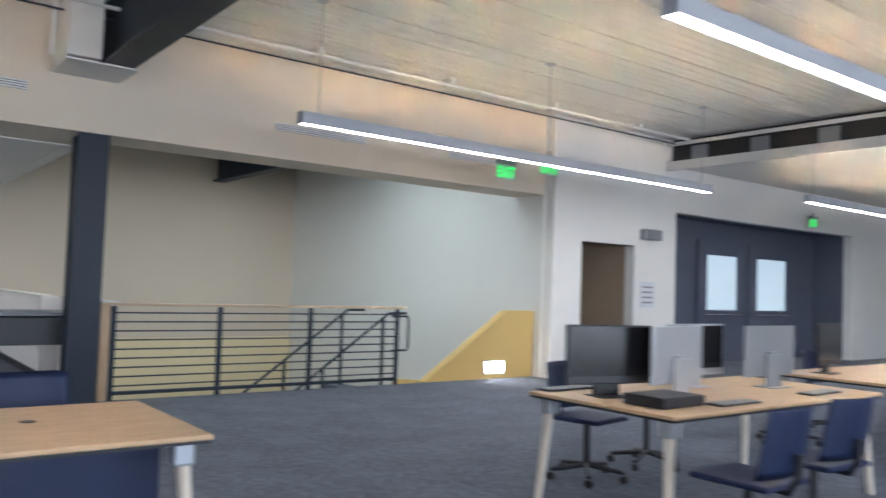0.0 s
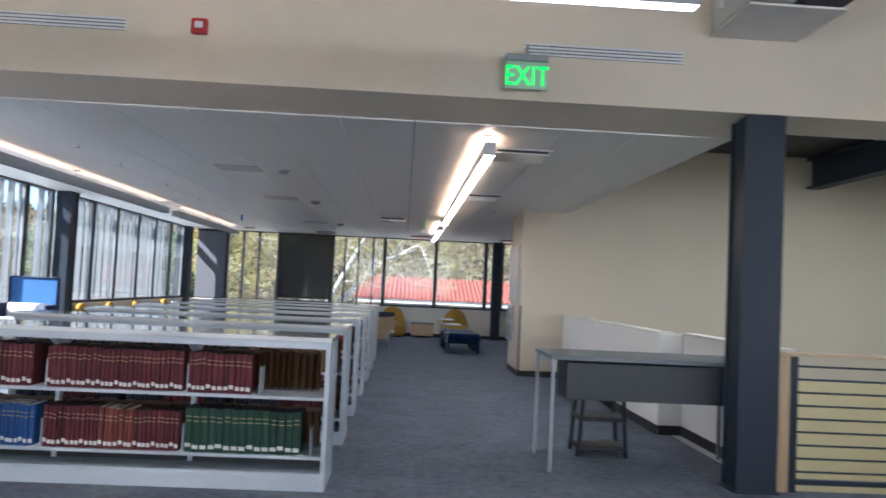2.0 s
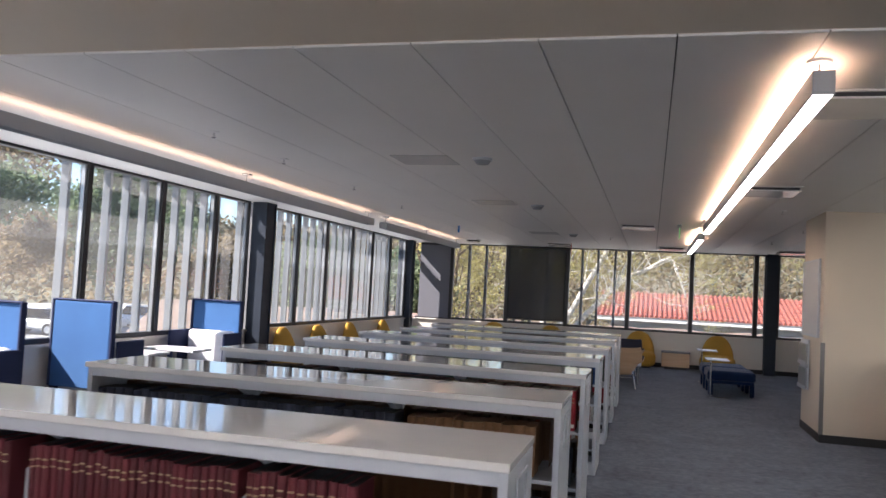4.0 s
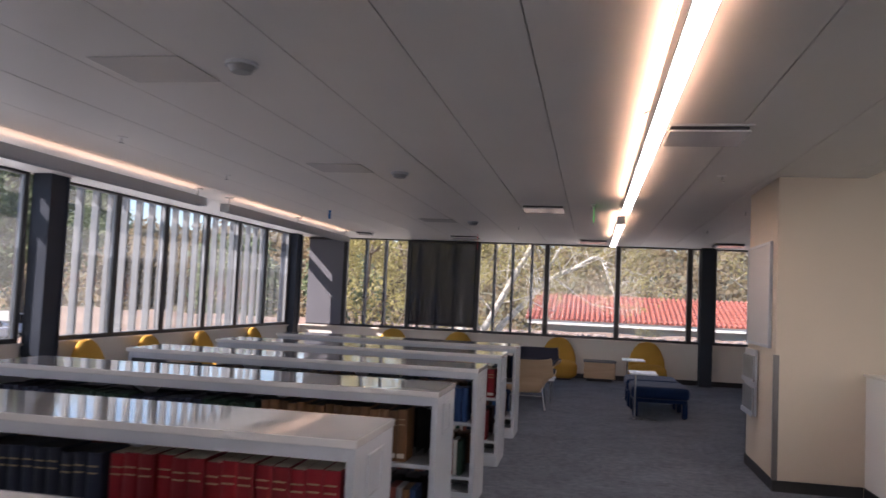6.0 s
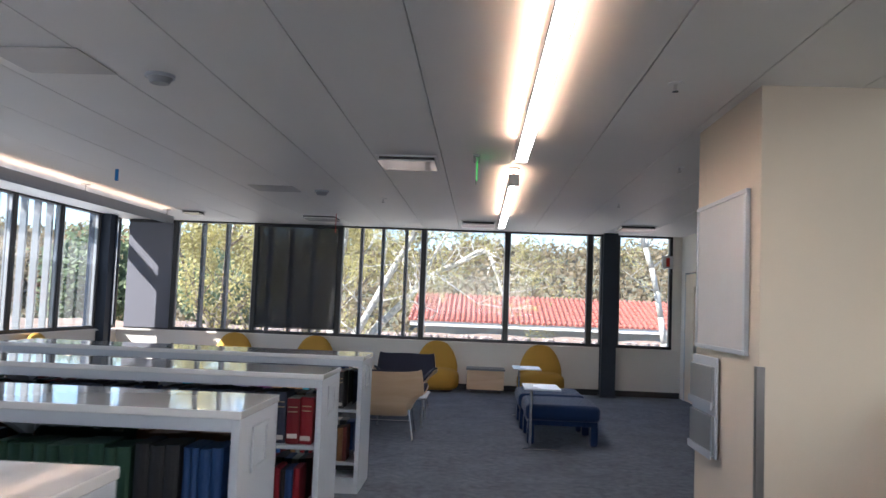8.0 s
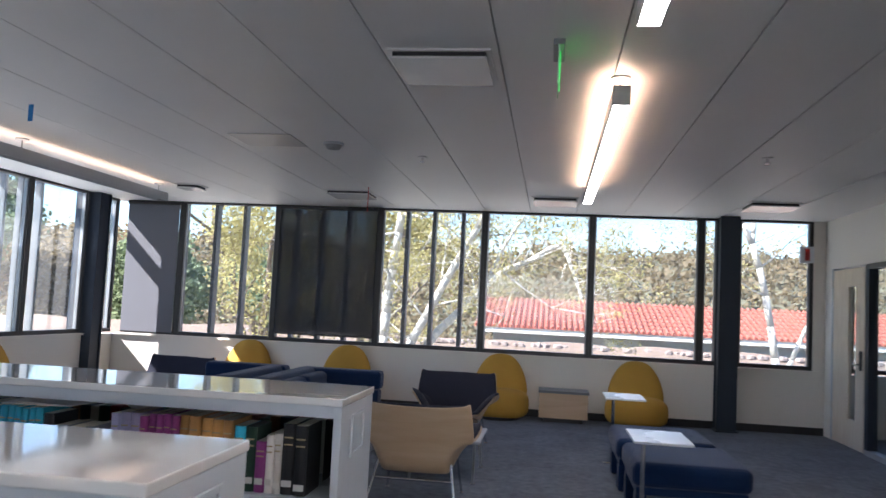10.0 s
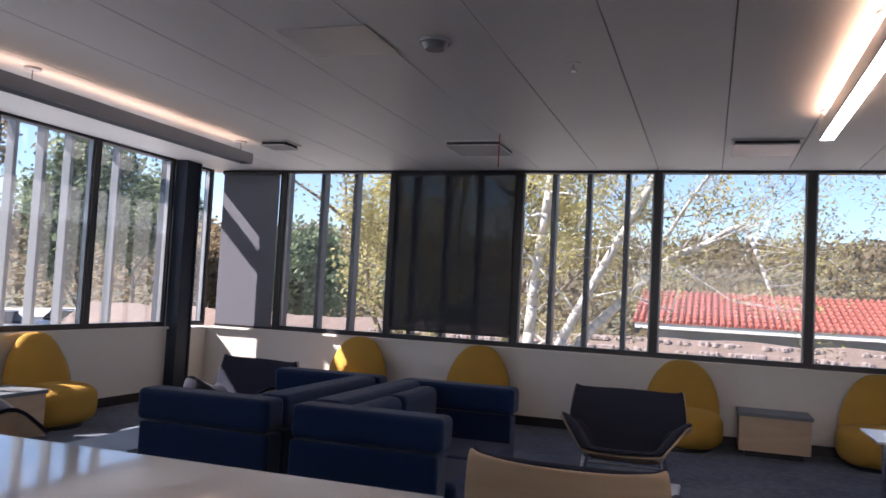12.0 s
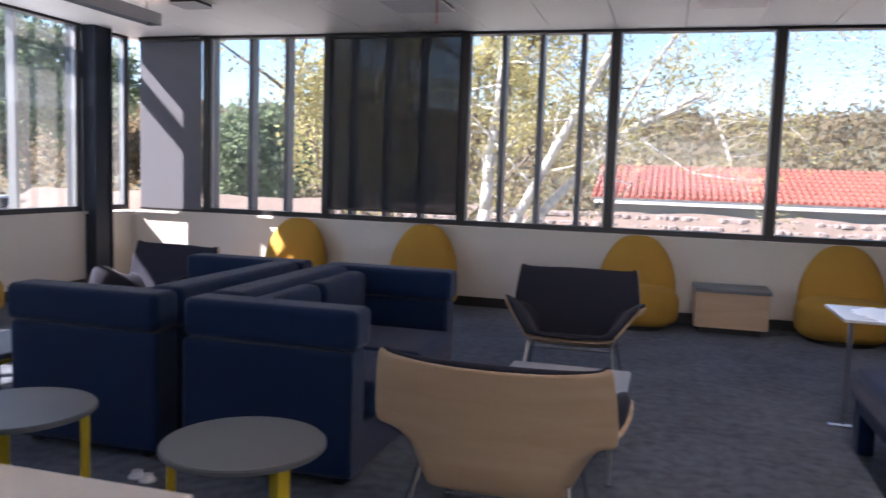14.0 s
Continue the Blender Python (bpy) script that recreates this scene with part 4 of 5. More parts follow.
def bookend(x, y, z):
    b = thing("bookend", "white steel bookend on a shelf", "bookend", "bookends", pose(x, y, z))
    part("plate", box(-0.003, 0.003, 0.0, 0.16, 0.0, 0.19, 0.002), WHITE_STEEL, b)
    part("foot", box(-0.10, -0.003, 0.0, 0.16, 0.0, 0.003), WHITE_STEEL, b)


U1, U2 = 0.649, 0.239
sx = [SX0 + 0.045 + SECT * k for k in range(4)]
Y1 = SHELF_Y0 + 0.035
run_of_books(sx[0], sx[1] - 0.002, Y1, U1, [("navy", 0.30, 0.045, 0.275), ("maroon", 0.17, 0.046, 0.28), ("navy", 0.13, 0.045, 0.275), ("maroon", 0.40, 0.034, 0.285)])
run_of_books(sx[1], sx[2] - 0.002, Y1, U1, [("maroon", 0.35, 0.032, 0.285), ("maroon", 0.65, 0.030, 0.28)])
run_of_books(sx[2], sx[2] + 0.48, Y1, U1, [("maroon", 0.3, 0.030, 0.285), ("maroon", 0.7, 0.038, 0.275)])
bookend(sx[2] + 0.50, Y1, U1)
bookend(sx[1] + 0.0, Y1 - 0.01, U1)
bookend(sx[2] + 0.0, Y1 - 0.01, U1)
run_of_books(sx[0], sx[1] - 0.002, Y1, U2, [("rust", 0.40, 0.036, 0.275), ("maroon", 0.22, 0.034, 0.285), ("blue", 0.38, 0.030, 0.285)])
run_of_books(sx[1], sx[2] - 0.002, Y1, U2, [("maroon", 0.40, 0.030, 0.285), ("rust", 0.25, 0.032, 0.28), ("maroon", 0.35, 0.030, 0.275)])
run_of_books(sx[2], sx[3] - 0.12, Y1, U2, [("green", 1.0, 0.052, 0.30)])
bookend(sx[3] - 0.09, Y1, U2)
bookend(sx[1] - 0.012, Y1, U2)
bookend(sx[2] - 0.012, Y1, U2)
Y7 = SHELF_Y0 + 6 * PITCH + 0.05
run_of_books(sx[0], sx[1] - 0.02, Y7, U1, [("ochre", 0.15, 0.05, 0.24), ("navy", 0.2, 0.04, 0.26), ("maroon", 0.2, 0.03, 0.25), ("grey", 0.45, 0.035, 0.25)])
run_of_books(sx[1], sx[1] + 0.26, Y7, U1, [("black", 0.45, 0.035, 0.25), ("grey", 0.25, 0.03, 0.24), ("black", 0.3, 0.04, 0.26)])
run_of_books(sx[1] + 0.27, sx[2] - 0.07, Y7, U1, [("teal", 0.52, 0.034, 0.29), ("black", 0.14, 0.05, 0.27), ("grey", 0.34, 0.035, 0.22)])
run_of_books(sx[2] - 0.06, sx[3] - 0.06, Y7, U1, [("lilac", 0.18, 0.045, 0.29), ("magenta", 0.20, 0.034, 0.295), ("ochre", 0.28, 0.048, 0.295), ("teal", 0.07, 0.05, 0.27), ("green", 0.08, 0.05, 0.27),
                                              ("magenta", 0.06, 0.045, 0.22), ("white", 0.08, 0.034, 0.25), ("black", 0.13, 0.055, 0.29)])
for k, turn in enumerate((4, -6)):
    mag = thing("magazine", "white magazine lying flat on the books", "magazine", "loose magazines", pose(sx[1] + 0.52 + 0.07 * k, Y7 + 0.10, U1 + 0.297 + 0.006 * k, 0, 0, turn))
    part("pages", box(-0.14, 0.14, -0.10, 0.10, 0.0, 0.004), PAGES, mag)
    part("cover", box(-0.142, 0.142, -0.102, 0.102, 0.0042, 0.0052), WHITE_TOP, mag, "glossy white cover")
Y6 = SHELF_Y0 + 5 * PITCH + 0.05
run_of_books(sx[1] + 0.3, sx[2] - 0.03, Y6, U1, [("navy", 1.0, 0.062, 0.30)])
run_of_books(sx[2], sx[3] - 0.20, Y6, U1, [("navy", 1.0, 0.062, 0.30)])
run_of_books(sx[3] - 0.19, sx[3] - 0.02, Y6, U1, [("red", 1.0, 0.075, 0.275)])
Y2 = SHELF_Y0 + PITCH + 0.05
run_of_books(sx[0], sx[2] + 0.1, Y2, U1, [("navy", 1.0, 0.06, 0.27)])
Y3 = SHELF_Y0 + 2 * PITCH + 0.05
run_of_books(sx[0], sx[2] - 0.06, Y3, U1, [("navy", 1.0, 0.058, 0.28)])
run_of_books(sx[2] - 0.05, sx[3] - 0.03, Y3, U1, [("red", 1.0, 0.068, 0.29)])
Y4 = SHELF_Y0 + 3 * PITCH + 0.05
run_of_books(sx[2] - 0.1, sx[3] - 0.16, Y4, U1, [("brown", 1.0, 0.055, 0.30)])


def book_row(k, side, x0, x1, z, kinds, w, h):
    """Books in the deeper rows, too many to count, joined by colour."""
    made = {}
    x = x0
    r = random.Random(k * 31 + side * 7 + int(z * 10) + int(x0 * 100))
    i = 0
    while x + w * 1.3 < x1:
        kind = kinds[(i // 9) % len(kinds)] if len(kinds) < 6 else r.choice(kinds)
        ww, hh = w * r.uniform(0.8, 1.3), h * r.uniform(0.93, 1.0)
        bm = made.setdefault(kind, bmesh.new())
        yy = SHELF_Y0 + PITCH * k + (0.05 if side == 0 else SD - 0.05)
        book_bm(ww, hh, 0.19, bm, x + ww / 2, yy, z, 1 if side == 0 else -1)
        x += ww + 0.002
        i += 1
    for kind, bm in made.items():
        tagged(part("book_row", bm, BOOK_MATS[kind]), "row of %s library books on a shelf" % kind, "books", kind="stuff")


MIX = ["maroon", "navy", "brown", "green", "grey", "black", "white", "rust", "blue", "red"]
for k in range(7):
    for s in range(3):
        a, b = sx[s], sx[s + 1] - 0.03
        tone = [["brown"], ["green", "navy"], ["brown", "rust"], ["navy", "black"], ["green", "brown"], MIX, MIX][k]
        book_row(k, 1, a, b, U1, ["brown"] if k < 2 else tone, 0.045, 0.28)
        book_row(k, 1, a, b, U2, ["brown"] if k < 2 else tone, 0.045, 0.28)
        if k > 0:
            book_row(k, 0, a, b - 0.02, U2, MIX if k in (3, 4, 5, 6) else ["navy", "maroon"], 0.036, 0.27)
book_row(4, 0, sx[0], sx[2], U1, ["green", "black"], 0.05, 0.28)
book_row(4, 0, sx[2], sx[2] + 0.55, U1, ["green"], 0.05, 0.26)
book_row(4, 0, sx[2] + 0.56, sx[3] - 0.22, U1, ["black"], 0.05, 0.28)
book_row(4, 0, sx[3] - 0.21, sx[3] - 0.03, U1, ["blue"], 0.036, 0.27)
book_row(5, 0, sx[0], sx[1] + 0.3, U1, ["navy", "black"], 0.05, 0.28)
book_row(3, 0, sx[0], sx[2] - 0.12, U1, ["navy", "green"], 0.05, 0.28)
book_row(1, 0, sx[2] + 0.12, sx[3] - 0.05, U1, ["brown"], 0.05, 0.28)


# ---- lounge furniture ----
def shell_chair(m, label, seat_mat=None):
    """Upholstered ply shell armchair on bent steel legs; faces -y."""
    c = thing("lounge_chair", label, "chair", "shell lounge chairs", m)
    rows = [(-0.36, 0.385, 0.27, 0.0), (-0.30, 0.395, 0.295, 0.03), (-0.18, 0.365, 0.325, 0.12), (-0.06, 0.33, 0.34, 0.21), (0.06, 0.285, 0.345, 0.235),
            (0.15, 0.25, 0.34, 0.21), (0.20, 0.28, 0.33, 0.17), (0.228, 0.345, 0.33, 0.12), (0.240, 0.40, 0.35, 0.08), (0.250, 0.455, 0.395, 0.03),
            (0.262, 0.495, 0.432, 0.0), (0.285, 0.57, 0.43, 0.0), (0.315, 0.66, 0.42, 0.0), (0.342, 0.735, 0.41, 0.0), (0.352, 0.768, 0.40, 0.0)]
    NU = 29

    def grid(off):
        bm = bmesh.new()
        g = []
        for i, (y, z, hw, arm) in enumerate(rows):
            line = []
            back = max(0.0, (i - 4) / 10)
            for j in range(NU):
                u = -1 + 2 * j / (NU - 1)
                e = max(0.0, abs(u) - 0.7) / 0.3
                px = u * (hw + arm * 0.55 * e ** 2.5)
                pz = z + arm * 1.25 * e * e * (3 - 2 * e) - 0.012 * (1 - u * u) * (1 - back)
                py = y - back * 0.07 * u * u - arm * 0.35 * e
                if i == len(rows) - 1:
                    pz -= 0.035 * (1 - abs(u) ** 3) * 0.6 - 0.02 * (abs(u) > 0.97)
                line.append(bm.verts.new((px, py, pz)))
            g.append(line)
        for a, b in zip(g, g[1:]):
            for j in range(NU - 1):
                bm.faces.new((a[j], a[j + 1], b[j + 1], b[j]))
        bmesh.ops.recalc_face_normals(bm, faces=bm.faces)
        ref = bm.faces[len(bm.faces) // 4]
        if ref.normal.z < 0:
            bmesh.ops.reverse_faces(bm, faces=bm.faces)
        bm.normal_update()
        sh = {v: v.normal.copy() for v in bm.verts}
        for v in bm.verts:
            v.co += sh[v] * off
        return bm

    def solid(name, off, thick, mat, lab):
        bm = grid(off)
        top = list(bm.faces)
        ret = bmesh.ops.solidify(bm, geom=top, thickness=thick)
        bmesh.ops.recalc_face_normals(bm, faces=bm.faces)
        ob = part(name, bm, mat, c, lab, smooth=True)
        sub = ob.modifiers.new("soft", "SUBSURF")
        sub.levels = sub.render_levels = 1
        return ob

    solid("shell", 0.0, 0.012, BEECH, "bent beech ply outer shell")
    solid("upholstery", 0.030, 0.022, seat_mat or NAVY_DARK, "dark navy felt lining")
    for s in (-1, 1):
        part("leg_loop", tube([(s * 0.30, -0.34, 0.012), (s * 0.26, -0.24, 0.33), (s * 0.10, -0.10, 0.345), (s * 0.10, 0.06, 0.335), (s * 0.27, 0.20, 0.32), (s * 0.33, 0.33, 0.012)], 0.011), CHROME, c)
        for yy, xx in ((-0.34, 0.30), (0.33, 0.33)):
            part("glide", rod((s * xx, yy, 0.0), (s * xx, yy, 0.014), 0.018, 12), CHROME, c)
    part("cross_bar", rod((-0.28, 0.22, 0.20), (0.28, 0.22, 0.20), 0.008), CHROME, c)
    return c


chair_w = shell_chair(pose(-0.605, 16.31, 0, 0, 0, 180), "beech shell lounge chair lined in dark navy felt")
copy_thing(chair_w, pose(-0.62, 18.68, 0, 0, 0, 2))
copy_thing(chair_w, pose(-3.78, 18.55, 0, 0, 0, -8))
copy_thing(chair_w, pose(-4.42, 16.62, 0, 0, 0, 150))


def love_seat(m, label):
    """Boxed love seat, back along y at x=0, opening towards +x; arms as high as the back."""
    s = thing("sofa", label, "sofa", "navy love seats", m)
    D, L, H = 0.85, 1.68, 0.80
    part("base", box(0.05, D - 0.03, 0.03, L - 0.03, 0.03, 0.26, 0.015), NAVY, s)
    part("backrest", box(0.0, 0.17, 0.172, L - 0.172, 0.05, 0.61, 0.022, 3), NAVY, s)
    part("back_bolster", box(0.008, 0.20, 0.195, L - 0.195, 0.615, H, 0.045, 4), NAVY, s)
    for y0, y1 in ((0.0, 0.17), (L - 0.17, L)):
        part("arm", box(0.0, D - 0.02, y0, y1, 0.05, 0.61, 0.022, 3), NAVY, s)
        part("arm_bolster", box(0.004, D, y0 - 0.004 if y0 == 0 else y0 - 0.02, y1 + 0.02 if y0 == 0 else y1 + 0.004, 0.615, H - 0.006, 0.035, 4), NAVY, s)
    part("seat_cushion", box(0.18, D + 0.02, 0.19, L / 2 - 0.005, 0.27, 0.44, 0.04, 4), NAVY, s)
    part("seat_cushion", box(0.18, D + 0.02, L / 2 + 0.005, L - 0.19, 0.27, 0.44, 0.04, 4), NAVY, s)
    for k, (y0, y1) in enumerate(((0.19, L / 2 - 0.005), (L / 2 + 0.005, L - 0.19))):
        part("back_cushion", box(0.18, 0.32, y0, y1, 0.445, 0.77, 0.05, 4), NAVY, s)
    for x in (0.1, D - 0.1):
        for y in (0.1, L - 0.1):
            part("foot", box(x - 0.025, x + 0.025, y - 0.025, y + 0.025, 0.0, 0.04), BLACK, s)
    return s


sofa_r = love_seat(pose(-2.145, 16.52, 0), "navy woven love seat with high boxed arms")
copy_thing(sofa_r, pose(-2.275, 18.20, 0, 0, 0, 180))


def slipper_chair(m, group="mustard chairs"):
    """Low rounded chair: a fat cushion seat and a tear-shaped back; faces -y, back at y=0.65."""
    c = thing("slipper_chair", "mustard yellow rounded lounge chair against the wall", "chair", group, m)
    bm = bmesh.new()
    bmesh.ops.create_uvsphere(bm, u_segments=28, v_segments=18, radius=1.0)
    for v in bm.verts:
        x, y, z = v.co
        sgn = lambda a, p: math.copysign(abs(a) ** p, a)
        v.co = Vector((sgn(x, 0.75) * 0.41, 0.30 + sgn(y, 0.75) * 0.32, 0.205 + sgn(z, 0.55) * 0.20))
    part("seat", bm, YELLOW, c, smooth=True)
    bm = bmesh.new()
    bmesh.ops.create_uvsphere(bm, u_segments=28, v_segments=20, radius=1.0)
    for v in bm.verts:
        x, y, z = v.co
        h = (z + 1) / 2
        r = max(1e-6, math.hypot(x, y))
        w = 0.42 * (1 - 0.30 * h ** 1.2) * r ** 0.72
        deep = 0.09 + 0.13 * (1 - h)
        v.co = Vector((x / r * w, 0.645 - deep + y / r * deep * r ** 0.7, 0.03 + 0.82 * h))
    part("backrest", bm, YELLOW, c, smooth=True)
    part("plinth", rod((0, 0.33, 0.0), (0, 0.33, 0.035), 0.30, 28), BLACK, c)
    return c


y_first = slipper_chair(pose(-0.31, 20.83, 0))
for x in (-3.95, -2.48, 1.50):
    copy_thing(y_first, pose(x, 20.83, 0, 0, 0, (x * 7) % 5 - 2))
for y, r in ((18.64, 90), (16.58, 91), (14.95, 89), (13.5, 90)):
    copy_thing(y_first, pose(LEFTX + 0.69, y, 0, 0, 0, r))


def cube_table(m):
    t = thing("cube_table", "beech box side table with a grey top", "table", "box tables", m)
    part("body", box(-0.32, 0.32, -0.22, 0.22, 0.06, 0.385, 0.004), BEECH, t)
    part("top", box(-0.335, 0.335, -0.235, 0.235, 0.386, 0.42, 0.006), GREY_TOP, t, "grey laminate top")
    part("plinth", box(-0.26, 0.26, -0.16, 0.16, 0.0, 0.06), BLACK, t)
    return t


ct = cube_table(pose(0.555, 21.22, 0))
copy_thing(ct, pose(-5.62, 17.84, 0, 0, 0, 90))


def round_table(m):
    t = thing("side_table", "round grey side table with yellow legs", "table", "round tables", m)
    bm = rod((0, 0, 0.482), (0, 0, 0.502), 0.265, 48)
    bmesh.ops.bevel(bm, geom=[e for e in bm.edges if len(e.link_faces) == 2 and abs(e.calc_face_angle(0)) > 1.0], offset=0.004, segments=2, affect="EDGES")
    part("tabletop", bm, GREY_TOP, t)
    for k, mat in enumerate((YELLOW_PAINT, YELLOW_PAINT, YELLOW_PAINT)):
        a = math.radians(-100 + 120 * k)
        x, y = 0.225 * math.cos(a), 0.225 * math.sin(a)
        part("leg", add_box(bmesh.new(), -0.012, 0.012, -0.022, 0.022, 0.0, 0.481, 0.003), mat, t, "yellow painted leg", at=pose(x, y, 0, 0, 0, math.degrees(a)))
    part("foot_ring", tube([(0.225 * math.cos(a), 0.225 * math.sin(a), 0.012) for a in (math.radians(-100 + k * 10) for k in range(25))], 0.006), YELLOW_PAINT, t)
    return t


rt = round_table(pose(-1.34, 15.68, 0, 0, 0, -50))
copy_thing(rt, pose(-2.27, 15.71, 0, 0, 0, 8))

coffee = thing("coffee_table", "low grey coffee table with yellow edge", "table")
part("tabletop", box(-3.64, -3.20, 16.47, 17.4, 0.385, 0.42, 0.012), GREY_TOP, coffee)
part("edge", box(-3.65, -3.19, 16.46, 17.41, 0.37, 0.384, 0.004), YELLOW_PAINT, coffee, "yellow underside edge")
for x in (-3.58, -3.26):
    for y in (16.6, 17.33):
        part("leg", rod((x, y, 0), (x, y, 0.37), 0.013), BLACK, coffee)

low_table = thing("coffee_table", "low pale grey laminate table between two shell chairs", "table")
part("tabletop", box(-0.84, -0.20, 16.95, 17.75, 0.335, 0.36, 0.01), surface("pale_grey_laminate", (0.33, 0.34, 0.36), 0.35, 0.05, 2.5, 120, 0.03), low_table)
for x in (-0.79, -0.25):
    for y in (17.0, 17.7):
        leg = part("leg", rod((x, y, 0.008), (x, y, 0.335), 0.012), GREY_METAL, low_table)
        part("glide", rod((x, y, 0.0), (x, y, 0.010), 0.02, 12), CHROME, leg)


def bench(m):
    b = thing("ottoman_bench", "navy upholstered bench with slab legs", "bench", "navy benches", m)
    part("cushion", box(-0.41, 0.41, -0.46, 0.46, 0.27, 0.45, 0.06, 4), NAVY, b)
    part("apron", box(-0.38, 0.38, -0.43, 0.43, 0.22, 0.275, 0.01), NAVY, b)
    for x in (-0.385, 0.305):
        for y in (-0.44, 0.28):
            part("leg", box(x, x + 0.08, y, y + 0.16, 0.015, 0.23, 0.018, 3), NAVY, b)
    for x in (-0.345, 0.345):
        for y in (-0.36, 0.36):
            part("glide", rod((x, y, 0), (x, y, 0.016), 0.02, 12), BLACK, b)
    return b


bn = bench(pose(1.36, 16.52, 0))
copy_thing(bn, pose(1.33, 17.55, 0))


def tablet_table(m):
    t = thing("laptop_table", "small white-topped laptop table on a chrome post", "table", "laptop tables", m)
    part("tabletop", box(-0.02, 0.36, -0.28, 0.28, 0.650, 0.668, 0.005), WHITE_TOP, t)
    part("post", rod((0.07, -0.02, 0.008), (0.07, -0.02, 0.65), 0.016, 14), CHROME, t)
    part("base_bar", box(-0.01, 0.38, -0.045, 0.005, 0.0, 0.010, 0.003), CHROME, t)
    return t


tt = tablet_table(pose(0.92, 15.86, 0))
copy_thing(tt, pose(0.92, 18.42, 0))


# ---- study carrels by the side windows ----
def carrel(m, desk=True):
    c = thing("study_carrel", "blue felt study screen around a white seat and desk", "carrel", "study carrels", m)
    part("back_panel", box(-0.35, 0.35, 0.30, 0.345, 0.42, 1.315, 0.015, 3), BLUE_PANEL, c)
    part("edge", box(-0.375, -0.351, 0.28, 0.35, 0.42, 1.33, 0.008), BLUE_EDGE, c)
    part("edge", box(0.351, 0.375, 0.28, 0.35, 0.42, 1.33, 0.008), BLUE_EDGE, c)
    part("edge", box(-0.351, 0.351, 0.28, 0.35, 1.316, 1.335, 0.008), BLUE_EDGE, c)
    for sgn in (-1, 1):
        x0, x1 = sorted((sgn * 0.378, sgn * 0.410))
        part("side_panel", box(x0, x1, -0.16, 0.28, 0.30, 0.92, 0.012), BLUE_EDGE, c)
    part("seat_shell", box(-0.33, 0.33, -0.28, 0.27, 0.36, 0.50, 0.06, 4), WHITE_TOP, c, "white padded seat")
    part("seat_back", box(-0.33, 0.33, 0.16, 0.285, 0.50, 0.93, 0.05, 4), WHITE_TOP, c)
    part("base", box(-0.30, 0.30, -0.24, 0.24, 0.0, 0.36, 0.02), BLUE_EDGE, c)
    part("desk", box(-0.32, 0.36, -0.78, -0.36, 0.715, 0.745, 0.006), WHITE_TOP, c)
    part("desk_leg", rod((0.0, -0.6, 0.0), (0.0, -0.6, 0.715), 0.025), GREY_METAL, c)
    return c


cr = carrel(pose(-5.74, 6.70, 0, 0, 0, 0))
copy_thing(cr, pose(-5.74, 8.55, 0, 0, 0, 180))
copy_thing(cr, pose(-5.68, 10.42, 0, 0, 0, 0))

# ---- plotter table by the column ----
pt = thing("work_table", "steel-framed work table with dark grey front and grey top", "table")
part("tabletop", box(1.22, 2.98, 4.72, 5.55, 0.915, 0.95, 0.004), GREY_TOP, pt)
part("front_bin", box(1.34, 2.96, 4.70, 5.1, 0.60, 0.90, 0.006), surface("dark_grey_sheet", (0.032, 0.034, 0.038), 0.5, 0.06), pt, "dark grey front bin")
for x in (1.24, 2.94):
    for y in (4.76, 5.50):
        part("leg", box(x - 0.014, x + 0.014, y - 0.014, y + 0.014, 0.0, 0.914, 0.003), GREY_METAL, pt)
part("rail", box(1.24, 2.94, 5.49, 5.51, 0.85, 0.90), ALU, pt)
roll = thing("tape_dispenser", "grey desk tape dispenser on the work table", "dispenser")
part("body", box(2.70, 2.86, 4.78, 4.86, 0.951, 1.01, 0.012), GREY_METAL, roll)
part("roll", rod((2.74, 4.80, 1.0), (2.74, 4.84, 1.0), 0.04, 20), WHITE_TOP, roll)
stool = thing("step_stool", "black open-frame step stool", "stool")
for x in (1.62, 2.06):
    for y in (5.42, 5.75):
        xx = 1.84 + (x - 1.84) * 0.78
        part("leg", rod((x, y, 0.0), (xx, y, 0.70), 0.02), BLACK, stool)
for z in (0.06, 0.32):
    part("step", box(1.62, 2.06, 5.40, 5.76, z, z + 0.035, 0.008), BLACK, stool)
part("seat", box(1.66, 2.02, 5.40, 5.76, 0.70, 0.74, 0.012), BLACK, stool)


# ---- hall desks ----
def desk(m, w, d, label):
    t = thing("desk", label, "desk", "hall desks", m)
    part("desktop", box(0, w, 0, d, 0.712, 0.735, 0.006), OAK_TOP, t)
    part("edge_band", box(0.01, w - 0.01, 0.01, d - 0.01, 0.697, 0.711), BLACK, t)
    for x, sx_ in ((0.10, -1), (w - 0.10, 1)):
        for y, sy_ in ((0.10, -1), (d - 0.10, 1)):
            part("leg", rod((x + sx_ * 0.06, y + sy_ * 0.04, 0.0), (x, y, 0.697), 0.022, 12, 0.034), MAPLE, t, "pale tapered leg")
            part("bracket", box(x - 0.045, x + 0.045, y - 0.045, y + 0.045, 0.60, 0.696, 0.01), ALU, t)
    return t


d1 = desk(pose(0.80, -1.57, 0), 1.10, 1.06, "light oak desk on splayed pale legs")
part("modesty_panel", box(0.32, 0.98, 0.30, 0.33, 0.25, 0.69, 0.008), CHAIR_BLUE, d1, "blue panel under the desk top")
gm = thing("cable_grommet", "small dark cable grommet in the desk top", "grommet")
part("ring", rod((1.30, -0.95, 0.7355), (1.30, -0.95, 0.738), 0.035, 18), BLACK, gm)
desk(pose(4.2, -2.2, 0), 2.45, 1.12, "long light oak computer desk on splayed legs")
